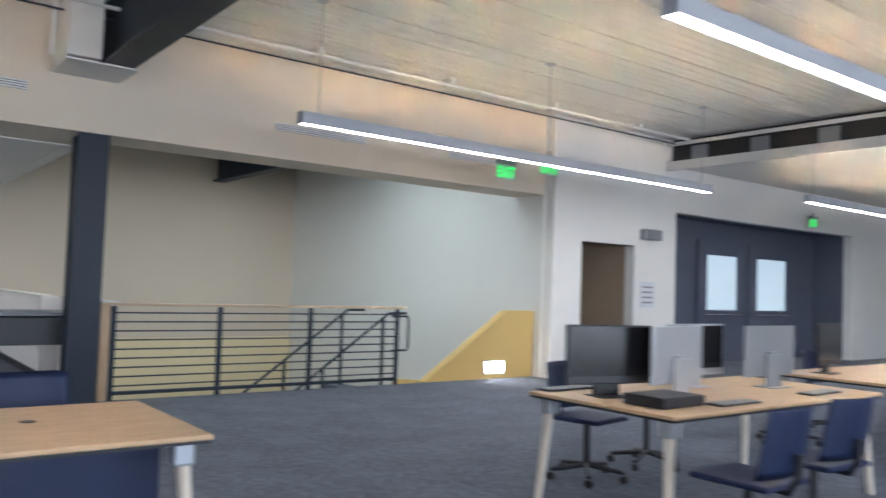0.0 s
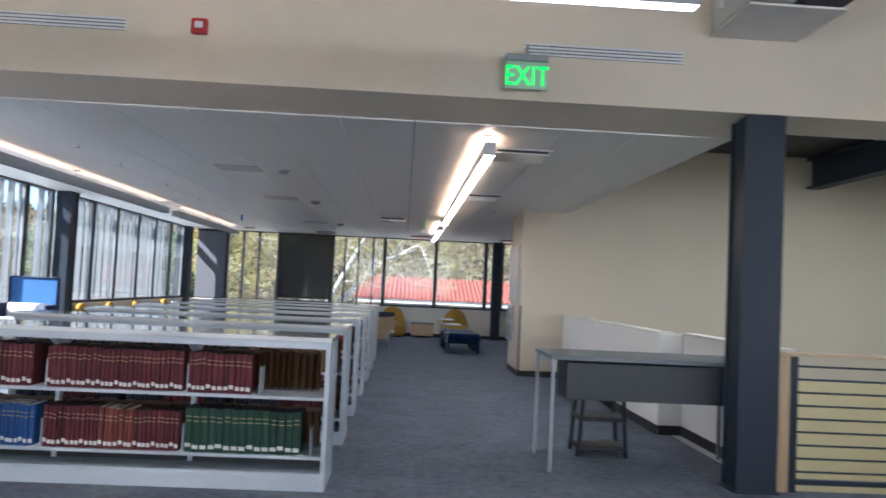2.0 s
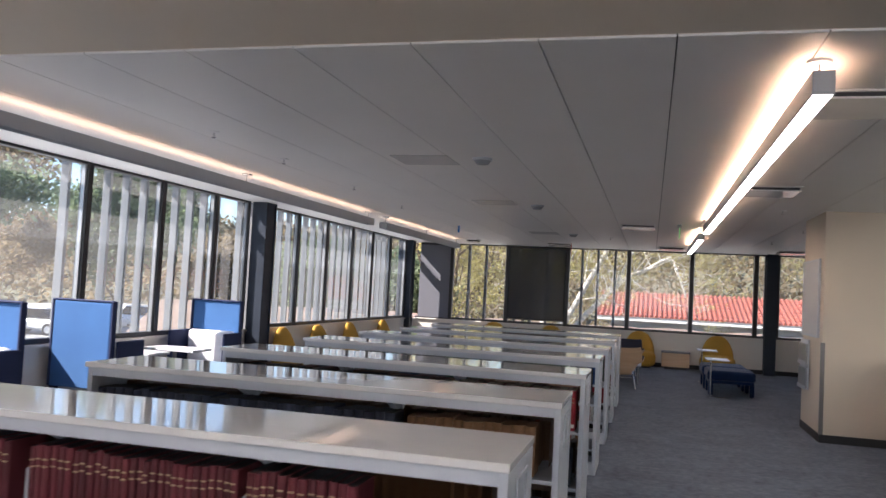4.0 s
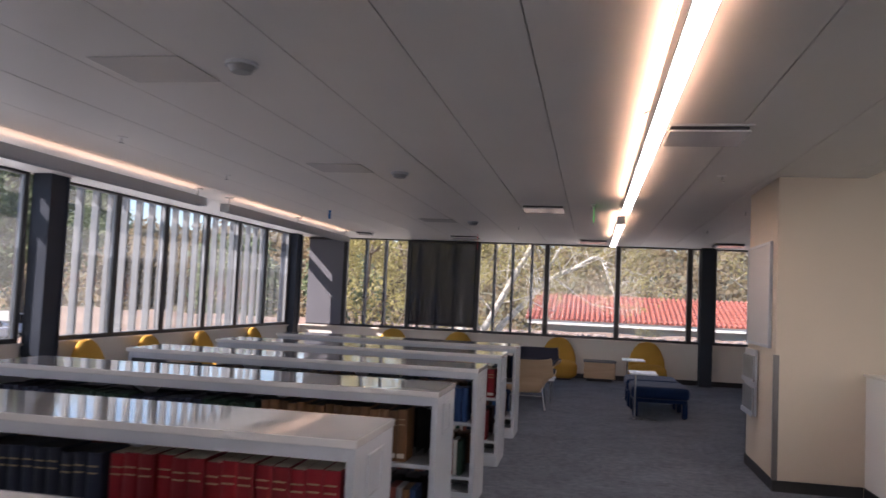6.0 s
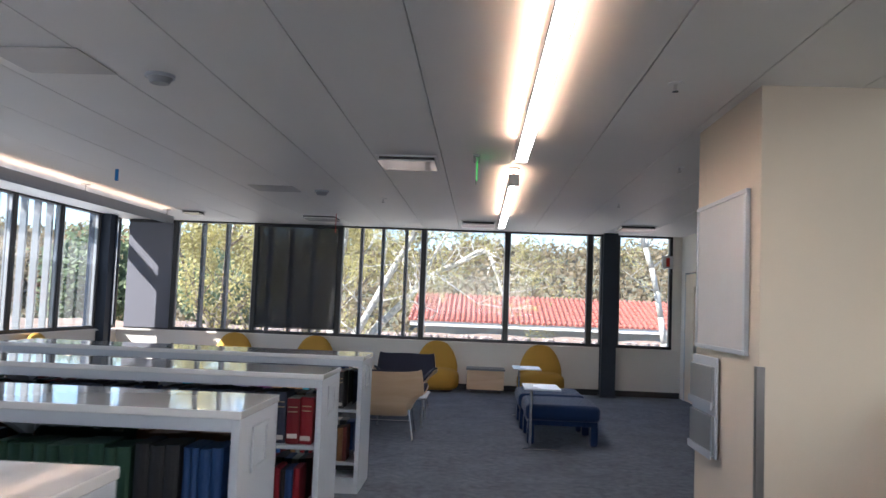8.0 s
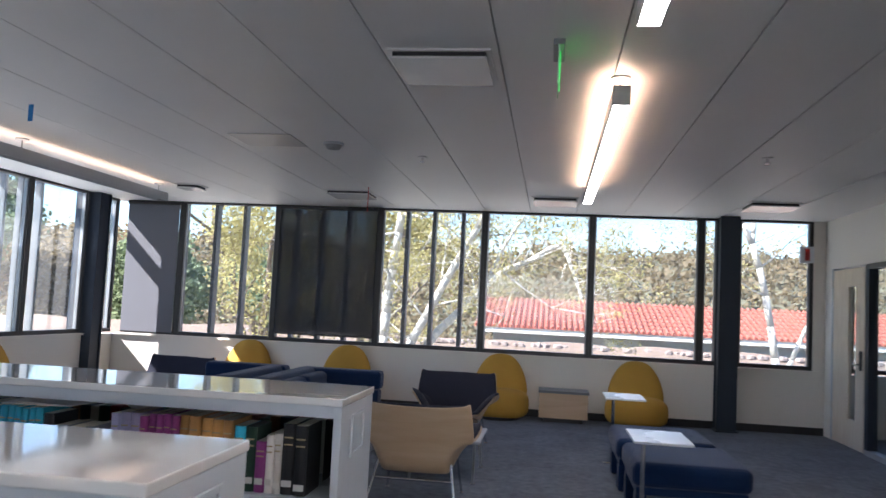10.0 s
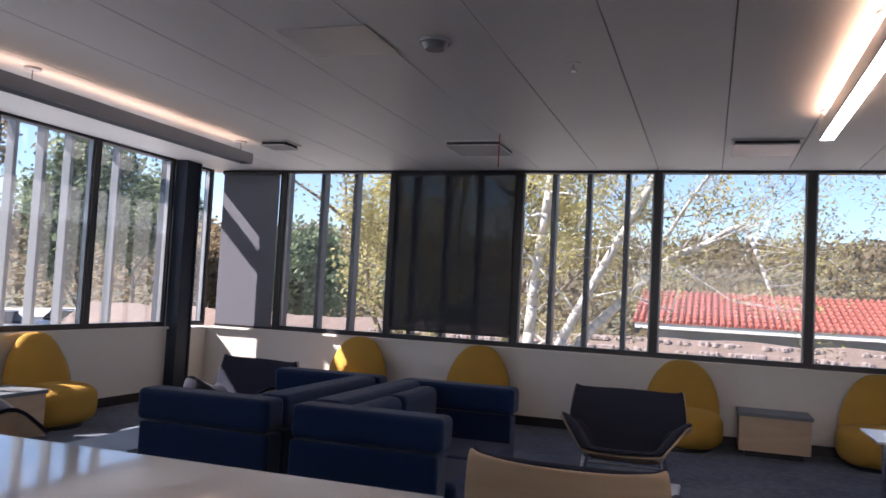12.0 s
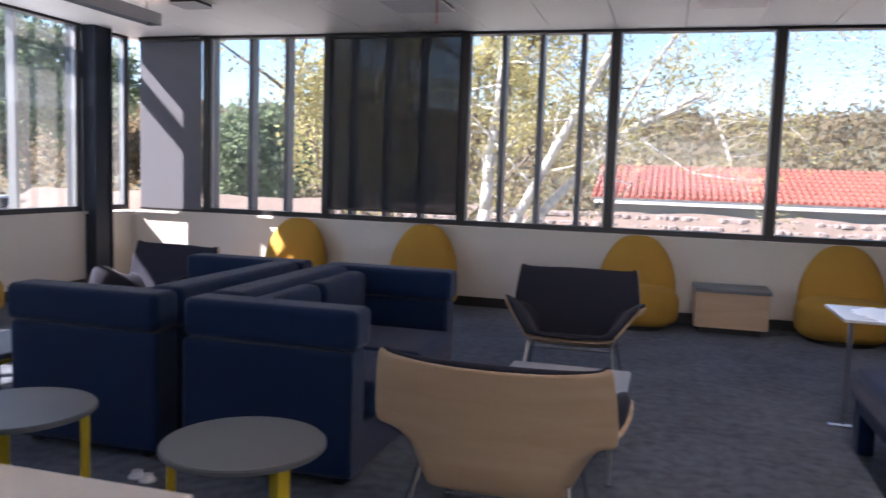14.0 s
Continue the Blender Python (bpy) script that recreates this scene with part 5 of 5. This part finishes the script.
desk(pose(7.3, -2.1, 0), 2.45, 1.12, "long light oak computer desk on splayed legs")


def task_chair(m):
    c = thing("task_chair", "blue plastic task chair on a black star base", "chair", "task chairs", m)
    bm = box(-0.22, 0.22, -0.22, 0.22, 0.44, 0.475, 0.02, 3)
    for v in bm.verts:
        v.co.z -= 0.02 * (1 - (v.co.x / 0.22) ** 2)
    part("seat", bm, CHAIR_BLUE, c)
    bm = bmesh.new()
    bmesh.ops.create_grid(bm, x_segments=10, y_segments=8, size=0.5)
    for v in bm.verts:
        u, t = v.co.x * 2, v.co.y + 0.5
        v.co = Vector((u * (0.245 - 0.02 * t), 0.22 + 0.06 * t - 0.05 * u * u, 0.51 + 0.34 * t))
    bmesh.ops.solidify(bm, geom=list(bm.faces), thickness=0.012)
    part("backrest", bm, CHAIR_BLUE, c, smooth=True)
    part("back_bar", tube([(0, 0.05, 0.42), (0, 0.22, 0.42), (0, 0.26, 0.50), (0, 0.27, 0.62)], 0.018), BLACK, c)
    part("gas_lift", rod((0, 0, 0.10), (0, 0, 0.44), 0.026), BLACK, c)
    for k in range(5):
        a = k * math.tau / 5
        x, y = 0.28 * math.cos(a), 0.28 * math.sin(a)
        part("foot", rod((0, 0, 0.11), (x, y, 0.075), 0.022, 8, 0.015), BLACK, c)
        part("caster", rod((x - 0.012, y, 0.03), (x + 0.012, y, 0.03), 0.03, 12), BLACK, c)
    return c


tc = task_chair(pose(1.43, -0.28, 0, 0, 0, 0))
for x, y, r in ((5.1, -0.78, 10), (4.43, -2.5, 182), (5.2, -2.45, 176), (5.9, -0.7, -15), (7.9, -0.8, 20), (8.6, -2.3, 180), (9.0, -0.7, 0)):
    copy_thing(tc, pose(x, y, 0, 0, 0, r))


def computer(m, back_mat, label):
    c = thing("computer", label, "computer", "desktop computers", m)
    part("screen_back", box(-0.33, 0.33, 0.0, 0.022, 0.08, 0.45, 0.006), back_mat, c)
    part("screen", box(-0.315, 0.315, -0.004, -0.001, 0.13, 0.438), SCREEN, c, "dark glossy screen")
    part("stand", box(-0.10, 0.10, 0.035, 0.05, 0.006, 0.24, 0.003), back_mat, c)
    part("foot", box(-0.11, 0.11, -0.06, 0.12, 0.0, 0.006), back_mat, c)
    part("hinge", box(-0.05, 0.05, 0.022, 0.04, 0.2, 0.26), back_mat, c)
    return c


for x, y, r, mt_, lb in ((4.5, -1.5, -12, BLACK, "black desktop computer on a desk"), (5.0, -1.62, 188, ALU, "silver desktop computer seen from behind"),
                         (5.55, -1.40, 0, ALU, "silver desktop computer on a desk"), (6.12, -1.62, 180, GREY_METAL, "grey desktop computer seen from behind"),
                         (7.7, -1.3, 10, BLACK, "black desktop computer on a desk"), (8.4, -1.7, 180, ALU, "silver desktop computer seen from behind"), (9.2, -1.4, 0, ALU, "silver desktop computer on a desk")):
    computer(pose(x, y, 0.735, 0, 0, r), mt_, lb)
for x, y, r in ((5.0, -2.05, 0), (6.1, -2.02, 3), (4.5, -1.12, 0), (5.6, -1.15, 0)):
    kb = thing("keyboard", "dark low keyboard on the desk", "keyboard", "keyboards", pose(x, y, 0.735, 0, 0, r))
    part("tray", box(-0.21, 0.21, -0.06, 0.06, 0.0, 0.012, 0.004), BLACK, kb)
    for rr in range(4):
        part("key_row", box(-0.20, 0.20, -0.052 + rr * 0.027, -0.03 + rr * 0.027, 0.012, 0.017), GREY_METAL, kb)
lap = thing("document_tray", "dark flat document tray on the desk", "tray")
part("tray", box(4.35, 4.75, -2.02, -1.72, 0.736, 0.80, 0.01), BLACK, lap)

for x, y in ((-2.26, 16.36), (-2.19, 16.34)):
    fo = thing("floor_socket", "small white floor socket cover beside the sofa", "socket", "floor sockets", pose(x, y, 0))
    part("dome", rod((0, 0, 0.0), (0, 0, 0.03), 0.032, 18, 0.022), WHITE_TOP, fo)
    part("rim", rod((0, 0, 0.0), (0, 0, 0.006), 0.038, 18), WHITE_STEEL, fo)


# ---- outside ----
GROUND = -4.2
GRASS = surface("dry_ground", (0.22, 0.19, 0.135), 0.95, 0.25, 0.15, 3.0, 0.3)
bm = bmesh.new()
bmesh.ops.create_grid(bm, x_segments=8, y_segments=8, size=900)
for v in bm.verts:
    v.co.z = GROUND
setting("ground", bm, GRASS, "dry pale ground and paving outside", "ground")
PAVE = surface("pale_paving", (0.36, 0.34, 0.31), 0.9, 0.15, 0.4, 8, 0.1)
setting("pavement", box(-6.6, 40, 23, 38, GROUND - 0.1, GROUND + 0.02), PAVE, "pale concrete paving beside the building", "pavement")
setting("side_walk", box(-28.9, -6.7, -30, 60, GROUND - 0.1, GROUND + 0.03), PAVE, "pale concrete forecourt beside the building", "pavement")
setting("car_park", box(-60, -29, -10, 80, GROUND - 0.1, -2.0), PAVE, "raised pale car park paving", "road")

TILE = surface("red_roof_tile", (0.31, 0.09, 0.06), 0.75, 0.2, 1.5, 12, 0.2)
STUCCO = surface("white_stucco", (0.72, 0.69, 0.63), 0.85, 0.06, 0.8, 30, 0.15)
house = thing("tile_roof_building", "long low white building with a red tile roof", "building")
part("wall", box(-2.2, 48, 46.5, 58, GROUND, 0.72), STUCCO, house)
bm = bmesh.new()
prof = [(45.6, 0.66), (50.5, 2.0), (59, 0.66)]
a = [bm.verts.new((-3.0, y, z)) for y, z in prof]
b = [bm.verts.new((49.0, y, z)) for y, z in prof]
for i in range(2):
    bm.faces.new((a[i], b[i], b[i + 1], a[i + 1]))
bm.faces.new(a), bm.faces.new(b[::-1]), bm.faces.new((a[0], a[2], b[2], b[0]))
bmesh.ops.recalc_face_normals(bm, faces=bm.faces)
roof = part("roof", bm, TILE, house, "red barrel-tile roof")
bm = bmesh.new()
for k in range(200):
    x = -2.9 + k * 0.26
    for j in range(9):
        y0, z0 = 45.62 + j * 0.545, 0.68 + j * 0.149
        add_rod(bm, (x, y0, z0 + 0.03), (x, y0 + 0.58, z0 + 0.158), 0.085, 6, 0.068)
tiles = part("tile_course", bm, TILE, roof)
tiles["kind"] = "stuff"
part("fascia", box(-2.9, 49, 45.66, 45.74, 0.42, 0.655), STUCCO, house, "white fascia board")
# planted stone bank before the building
BANK = surface("pale_dry_earth", (0.19, 0.135, 0.105), 0.95, 0.25, 0.6, 9, 0.3)
STONE = surface("pale_pink_stone", (0.27, 0.21, 0.185), 0.9, 0.25, 2.0, 16, 0.3)
bm = bmesh.new()
strip = []
for i in range(130):
    x = -30 + i * 0.6
    strip.append([bm.verts.new((x, 38 + 0.9 * j, GROUND + 0.05 + j * 0.53 + (0.14 * noise.noise(Vector((x * 0.7, j * 1.3, 4))) if j else 0))) for j in range(9)])
for a, b in zip(strip, strip[1:]):
    for j in range(8):
        bm.faces.new((a[j], b[j], b[j + 1], a[j + 1]))
bmesh.ops.recalc_face_normals(bm, faces=bm.faces)
setting("garden_bank", bm, BANK, "dry earth bank before the tiled building", "ground")
rs = random.Random(17)
verts, faces = [], []
for q in range(1500):
    j = rs.choice((4.6, 5.3, 5.9, 6.5, 7.1, 7.7))
    x, y = rs.uniform(-14, 30), 38 + 0.9 * j + rs.uniform(-0.1, 0.1)
    z = GROUND + 0.05 + j * 0.53
    w, h = rs.uniform(0.06, 0.22), rs.uniform(0.05, 0.13)
    i = len(verts)
    for sz, sc in ((-0.05, 1.0), (h * 0.7, 0.92), (h, 0.55)):
        for k in range(7):
            t = k * math.tau / 7
            f = sc * rs.uniform(0.85, 1.1)
            verts.append((x + w * f * math.cos(t), y + 0.11 * f * math.sin(t), z + sz))
    for lay in (0, 7):
        faces += [(i + lay + k, i + lay + (k + 1) % 7, i + lay + 7 + (k + 1) % 7, i + lay + 7 + k) for k in range(7)]
    faces.append(tuple(i + 14 + k for k in range(7)))
me = bpy.data.meshes.new("bank_stones")
me.from_pydata(verts, [], faces)
me.materials.append(STONE)
tagged(new("bank_stones", me), "pale stones set in rows along the bank", "stones", kind="stuff")


# hills: a displaced strip behind everything
HILL = surface("wooded_hill", (0.13, 0.12, 0.075), 0.95, 0.35, 0.05, 0.5, 0.4)
bm = bmesh.new()
cols = []
for i in range(160):
    x = -330 + i * 4.2
    ridge = 13 + 4 * noise.noise(Vector((x * 0.012, 3, 0))) + 2.2 * noise.noise(Vector((x * 0.05, 9, 0))) + 1.3 * noise.noise(Vector((x * 0.22, 1, 0)))
    col = []
    for j in range(14):
        t = j / 13
        y = 105 + 60 * t
        z = GROUND + (ridge - GROUND) * t ** 0.8 + (1.6 * noise.noise(Vector((x * 0.15, y * 0.15, 5))) + 1.0 * noise.noise(Vector((x * 0.5, y * 0.4, 2)))) * (0.2 + t)
        col.append(bm.verts.new((x, y, z)))
    cols.append(col)
for a, b in zip(cols, cols[1:]):
    for j in range(13):
        bm.faces.new((a[j], b[j], b[j + 1], a[j + 1]))
bmesh.ops.recalc_face_normals(bm, faces=bm.faces)
cols = [[v.co.copy() for v in col] for col in cols]
setting("hillside", bm, HILL, "hazy wooded hillside on the horizon", "hill")

BARK = surface("pale_sycamore_bark", (0.46, 0.42, 0.36), 0.8, 0.3, 3.0, 20, 0.3)
BARK_DARK = surface("brown_bark", (0.16, 0.12, 0.085), 0.9, 0.25, 3.0, 20, 0.4)


def leaf_material(name, colour):
    m, n, l, b = material(name)
    out = n["Material Output"]
    tl, mix, ns = n.new("ShaderNodeBsdfTranslucent"), n.new("ShaderNodeMixShader"), n.new("ShaderNodeTexNoise")
    ns.inputs["Scale"].default_value = 0.9
    ramp = n.new("ShaderNodeValToRGB")
    for e, f in zip(ramp.color_ramp.elements, (0.7, 1.3)):
        e.color = (*(c * f for c in colour), 1)
    ramp.color_ramp.elements[0].position, ramp.color_ramp.elements[1].position = 0.35, 0.65
    co = n.new("ShaderNodeTexCoord")
    l.new(co.outputs["Object"], ns.inputs["Vector"])
    l.new(ns.outputs["Fac"], ramp.inputs[0])
    l.new(ramp.outputs[0], b.inputs["Base Color"])
    l.new(ramp.outputs[0], tl.inputs["Color"])
    b.inputs["Roughness"].default_value = 0.7
    mix.inputs[0].default_value = 0.55
    l.new(b.outputs[0], mix.inputs[1])
    l.new(tl.outputs[0], mix.inputs[2])
    l.new(mix.outputs[0], out.inputs["Surface"])
    return m


LEAF_Y = leaf_material("yellow_green_leaf", (0.38, 0.33, 0.13))
LEAF_G = leaf_material("green_leaf", (0.17, 0.21, 0.115))
LEAF_O = leaf_material("olive_leaf", (0.20, 0.15, 0.085))


def tree(name, base, height, seed, bark, leaf, leaves, size, spread, label, lean=(0, 0), trunk_r=0.2, levels=4, limbs=()):
    """Tapered trunk with forking limbs and many small separate leaves."""
    r = random.Random(seed)
    t = thing(name, label, "tree", "", pose(*base))
    bm = bmesh.new()
    tips = []

    def grow(p, d, length, rad, level):
        seg = 4
        q = p
        for s in range(seg):
            d = (d + Vector((r.uniform(-1, 1), r.uniform(-1, 1), r.uniform(-0.5, 0.7))) * 0.13).normalized()
            nq = q + d * length / seg
            r0, r1 = rad * (1 - 0.12 * s), rad * (1 - 0.12 * (s + 1))
            add_rod(bm, q, nq, r0, 7 if level < 2 else 5, r1)
            q = nq
            if level > 1:
                tips.append((q.copy(), level))
            if level == 0 and s in (1, 2) and levels > 1:
                side = Vector((r.uniform(-1, 1), r.uniform(-1, 1), r.uniform(0.3, 0.9))).normalized()
                grow(q, (d * 0.5 + side * spread).normalized(), length * r.uniform(0.5, 0.75), r1 * 0.62, level + 1)
        if level < levels:
            for _ in range(r.choice((2, 3)) if level < 3 else 2):
                side = Vector((r.uniform(-1, 1), r.uniform(-1, 1), r.uniform(-0.2, 0.8))).normalized()
                grow(q, (d * 0.75 + side * spread).normalized(), length * r.uniform(0.55, 0.8), rad * 0.48, level + 1)

    def limb(points, r0, r1):
        """A main limb through a few points, with side twigs along it."""
        pts = [Vector(p) for p in points]
        steps = []
        for i in range(len(pts) - 1):
            p0, p1, p2, p3 = pts[max(i - 1, 0)], pts[i], pts[i + 1], pts[min(i + 2, len(pts) - 1)]
            for k in range(5):
                t = k / 5
                steps.append(0.5 * (2 * p1 + (p2 - p0) * t + (2 * p0 - 5 * p1 + 4 * p2 - p3) * t * t + (3 * p1 - p0 - 3 * p2 + p3) * t ** 3))
        steps.append(pts[-1])
        m = len(steps) - 1
        for i in range(m):
            a, b = r0 + (r1 - r0) * i / m, r0 + (r1 - r0) * (i + 1) / m
            add_rod(bm, steps[i], steps[i + 1], a, 8, b)
            if i > m * 0.3:
                d = (steps[i + 1] - steps[i]).normalized()
                side = Vector((r.uniform(-1, 1), r.uniform(-1, 1), r.uniform(-0.7, 0.8))).normalized()
                grow(steps[i + 1], (d * 0.4 + side).normalized(), r.uniform(0.7, 1.7), max(0.012, b * 0.3), 2)

    if limbs:
        for points, r0, r1 in limbs:
            limb(points, r0, r1)
    else:
        grow(Vector((0, 0, 0)), Vector((lean[0], lean[1], 1)).normalized(), height * 0.38, trunk_r, 0)
    part("trunk", bm, bark, t, smooth=True)
    verts, faces = [], []
    for _ in range(leaves):
        p, lv = r.choice(tips)
        c = p + Vector((r.gauss(0, 1), r.gauss(0, 1), r.gauss(0, 1))) * size * 3.0
        a = Vector((r.uniform(-1, 1), r.uniform(-1, 1), r.uniform(-1, 1))).normalized()
        b = a.orthogonal().normalized()
        s = size * r.uniform(0.5, 1.3)
        i = len(verts)
        verts += [c - a * s, c + b * s * 0.55, c + a * s, c - b * s * 0.55]
        faces.append((i, i + 1, i + 2, i + 3))
    me = bpy.data.meshes.new("crown")
    me.from_pydata([tuple(v) for v in verts], [], faces)
    me.materials.append(leaf)
    crown = new("crown", me)
    crown.parent = t
    crown["kind"] = "stuff"
    return t


tree("sycamore_tree", (-4.2, 30.0, GROUND), 15, 11, BARK, LEAF_Y, 9000, 0.042, 0.85, "pale-barked sycamore with two upright stems and sparse yellow leaves", levels=4, limbs=(
    (((0, 0, 0), (0.25, 0, 3.0), (0.45, 0.1, 6.0), (0.75, 0, 8.5), (1.0, 0.3, 11.5)), 0.17, 0.07),
    (((0.5, 0.1, 0), (0.75, 0, 3.4), (1.0, 0.1, 4.5), (1.75, 0, 6.0), (2.85, 0, 8.1), (3.9, 0.2, 10.5)), 0.15, 0.06)))
tree("sycamore_tree", (-3.6, 30.3, GROUND), 14, 5, BARK, LEAF_Y, 7000, 0.040, 0.85, "leaning pale-barked sycamore with an arching bare limb", levels=4, limbs=(
    (((0, 0, 0), (0.4, 0, 3.4), (0.9, 0, 4.7), (1.6, 0, 5.5), (2.25, 0, 6.2), (2.7, 0, 6.6), (3.35, 0, 6.9), (4.1, 0, 7.3), (4.45, 0, 6.7), (4.7, 0, 6.0)), 0.13, 0.03),
    (((2.25, 0, 6.2), (2.9, 0.2, 7.6), (3.9, 0.4, 9.0), (5.2, 0.4, 9.9)), 0.05, 0.02)))
tree("sycamore_tree", (6.2, 31.0, GROUND), 13, 31, BARK, LEAF_Y, 6500, 0.042, 0.9, "pale sycamore with drooping twigs and few leaves", levels=4, limbs=(
    (((0, 0, 0), (-0.2, 0, 4.0), (-0.9, 0, 7.6), (-2.2, 0.2, 9.4), (-3.4, 0.2, 9.2)), 0.13, 0.03),
    (((-0.9, 0, 7.6), (-0.6, 0.2, 9.4), (0.4, 0.3, 10.8)), 0.07, 0.03),
    (((-0.2, 0, 4.0), (0.8, 0.2, 6.2), (1.9, 0.2, 7.8)), 0.07, 0.02)))
tree("leafy_tree", (-8.0, 33.0, GROUND), 11.5, 8, BARK_DARK, LEAF_Y, 14000, 0.06, 0.8, "yellowing leafy tree beside the building", (0, 0), 0.25, 4)
tree("leafy_tree", (-6.2, 38.0, GROUND), 13.5, 18, BARK_DARK, LEAF_Y, 15000, 0.07, 0.8, "yellowing leafy tree by the path", (0.05, 0), 0.25, 4)
k = 0
for x, y, h in ((-46, 12, 14), (-49, 20, 16), (-47, 28, 15), (-50, 36, 17), (-46, 44, 15), (-52, 52, 17), (-44, 60, 15), (-48, 70, 16), (-36, 66, 9), (-27, 62, 8.5), (-18, 64, 8)):
    k += 1
    tree("leafy_tree", (x, y, GROUND), h, 40 + k, BARK_DARK, LEAF_G if k % 3 else LEAF_O, 14000, 0.22, 0.8, "dense green tree beyond the car park", (0, 0), 0.28, 4)
bm = bmesh.new()
rb = random.Random(3)
verts, faces = [], []
for q in range(90000):
    if q % 3 == 0:
        x, y = rb.uniform(-34, 60), rb.uniform(62, 75)
        c = Vector((x, y, GROUND + abs(rb.gauss(0, 1)) * 3.0 * (0.7 + 0.5 * noise.noise(Vector((x * 0.12, 0, 0))))))
    else:
        col = cols[rb.randrange(30, 118)]
        j = rb.randrange(0, 13)
        c = col[j].lerp(col[j + 1], rb.random()) + Vector((rb.uniform(-2.4, 2.4), 0, abs(rb.gauss(0, 1.0))))
    a = Vector((rb.uniform(-1, 1), rb.uniform(-1, 1), rb.uniform(-1, 1))).normalized()
    b = a.orthogonal().normalized()
    s = rb.uniform(0.12, 0.3) if c.y < 90 else rb.uniform(0.25, 0.7)
    i = len(verts)
    verts += [c - a * s, c + b * s * 0.6, c + a * s, c - b * s * 0.6]
    faces.append((i, i + 1, i + 2, i + 3))
me = bpy.data.meshes.new("scrub")
me.from_pydata([tuple(v) for v in verts], [], faces)
me.materials.append(LEAF_O)
tagged(new("scrub", me), "olive-brown scrub below the hills", "bushes", kind="stuff")


def car(m, paint, label):
    c = thing("car", label, "car", "parked cars", m)
    bm = box(-2.15, 2.15, -0.86, 0.86, 0.30, 0.86, 0.16, 4)
    part("body", bm, paint, c)
    bm = box(-1.25, 1.35, -0.76, 0.76, 0.86, 1.42, 0.12, 3)
    for v in bm.verts:
        if v.co.z > 1.2:
            v.co.x *= 0.72
            v.co.y *= 0.88
    part("cabin", bm, SCREEN, c, "dark glass cabin")
    bm = box(-0.85, 0.95, -0.62, 0.62, 1.40, 1.46, 0.025, 2)
    part("roof", bm, paint, c)
    for x in (-1.35, 1.35):
        for y in (-0.80, 0.80):
            w = part("wheel", rod((x, y - 0.10, 0.33), (x, y + 0.10, 0.33), 0.33, 20), BLACK, c)
            part("rim", rod((x, y - 0.105, 0.33), (x, y + 0.105, 0.33), 0.19, 16), ALU, w)
    return c


PAINTS = [surface("car_paint_" + n_, col, 0.25, 0.02, 2, 50, 0.0, coat=0.6) for n_, col in (("white", (0.75, 0.75, 0.75)), ("silver", (0.45, 0.46, 0.48)), ("red", (0.40, 0.03, 0.03)))]
for i in range(10):
    car(pose(-32.5 - (i % 2) * 0.4, 10 + i * 4.6, -2.0, 0, 0, (i * 5) % 7), PAINTS[(0, 0, 1, 0, 2)[i % 5]], ("white parked car", "white parked car", "silver parked car", "white parked car", "red parked car")[i % 5] + " beyond the side windows")
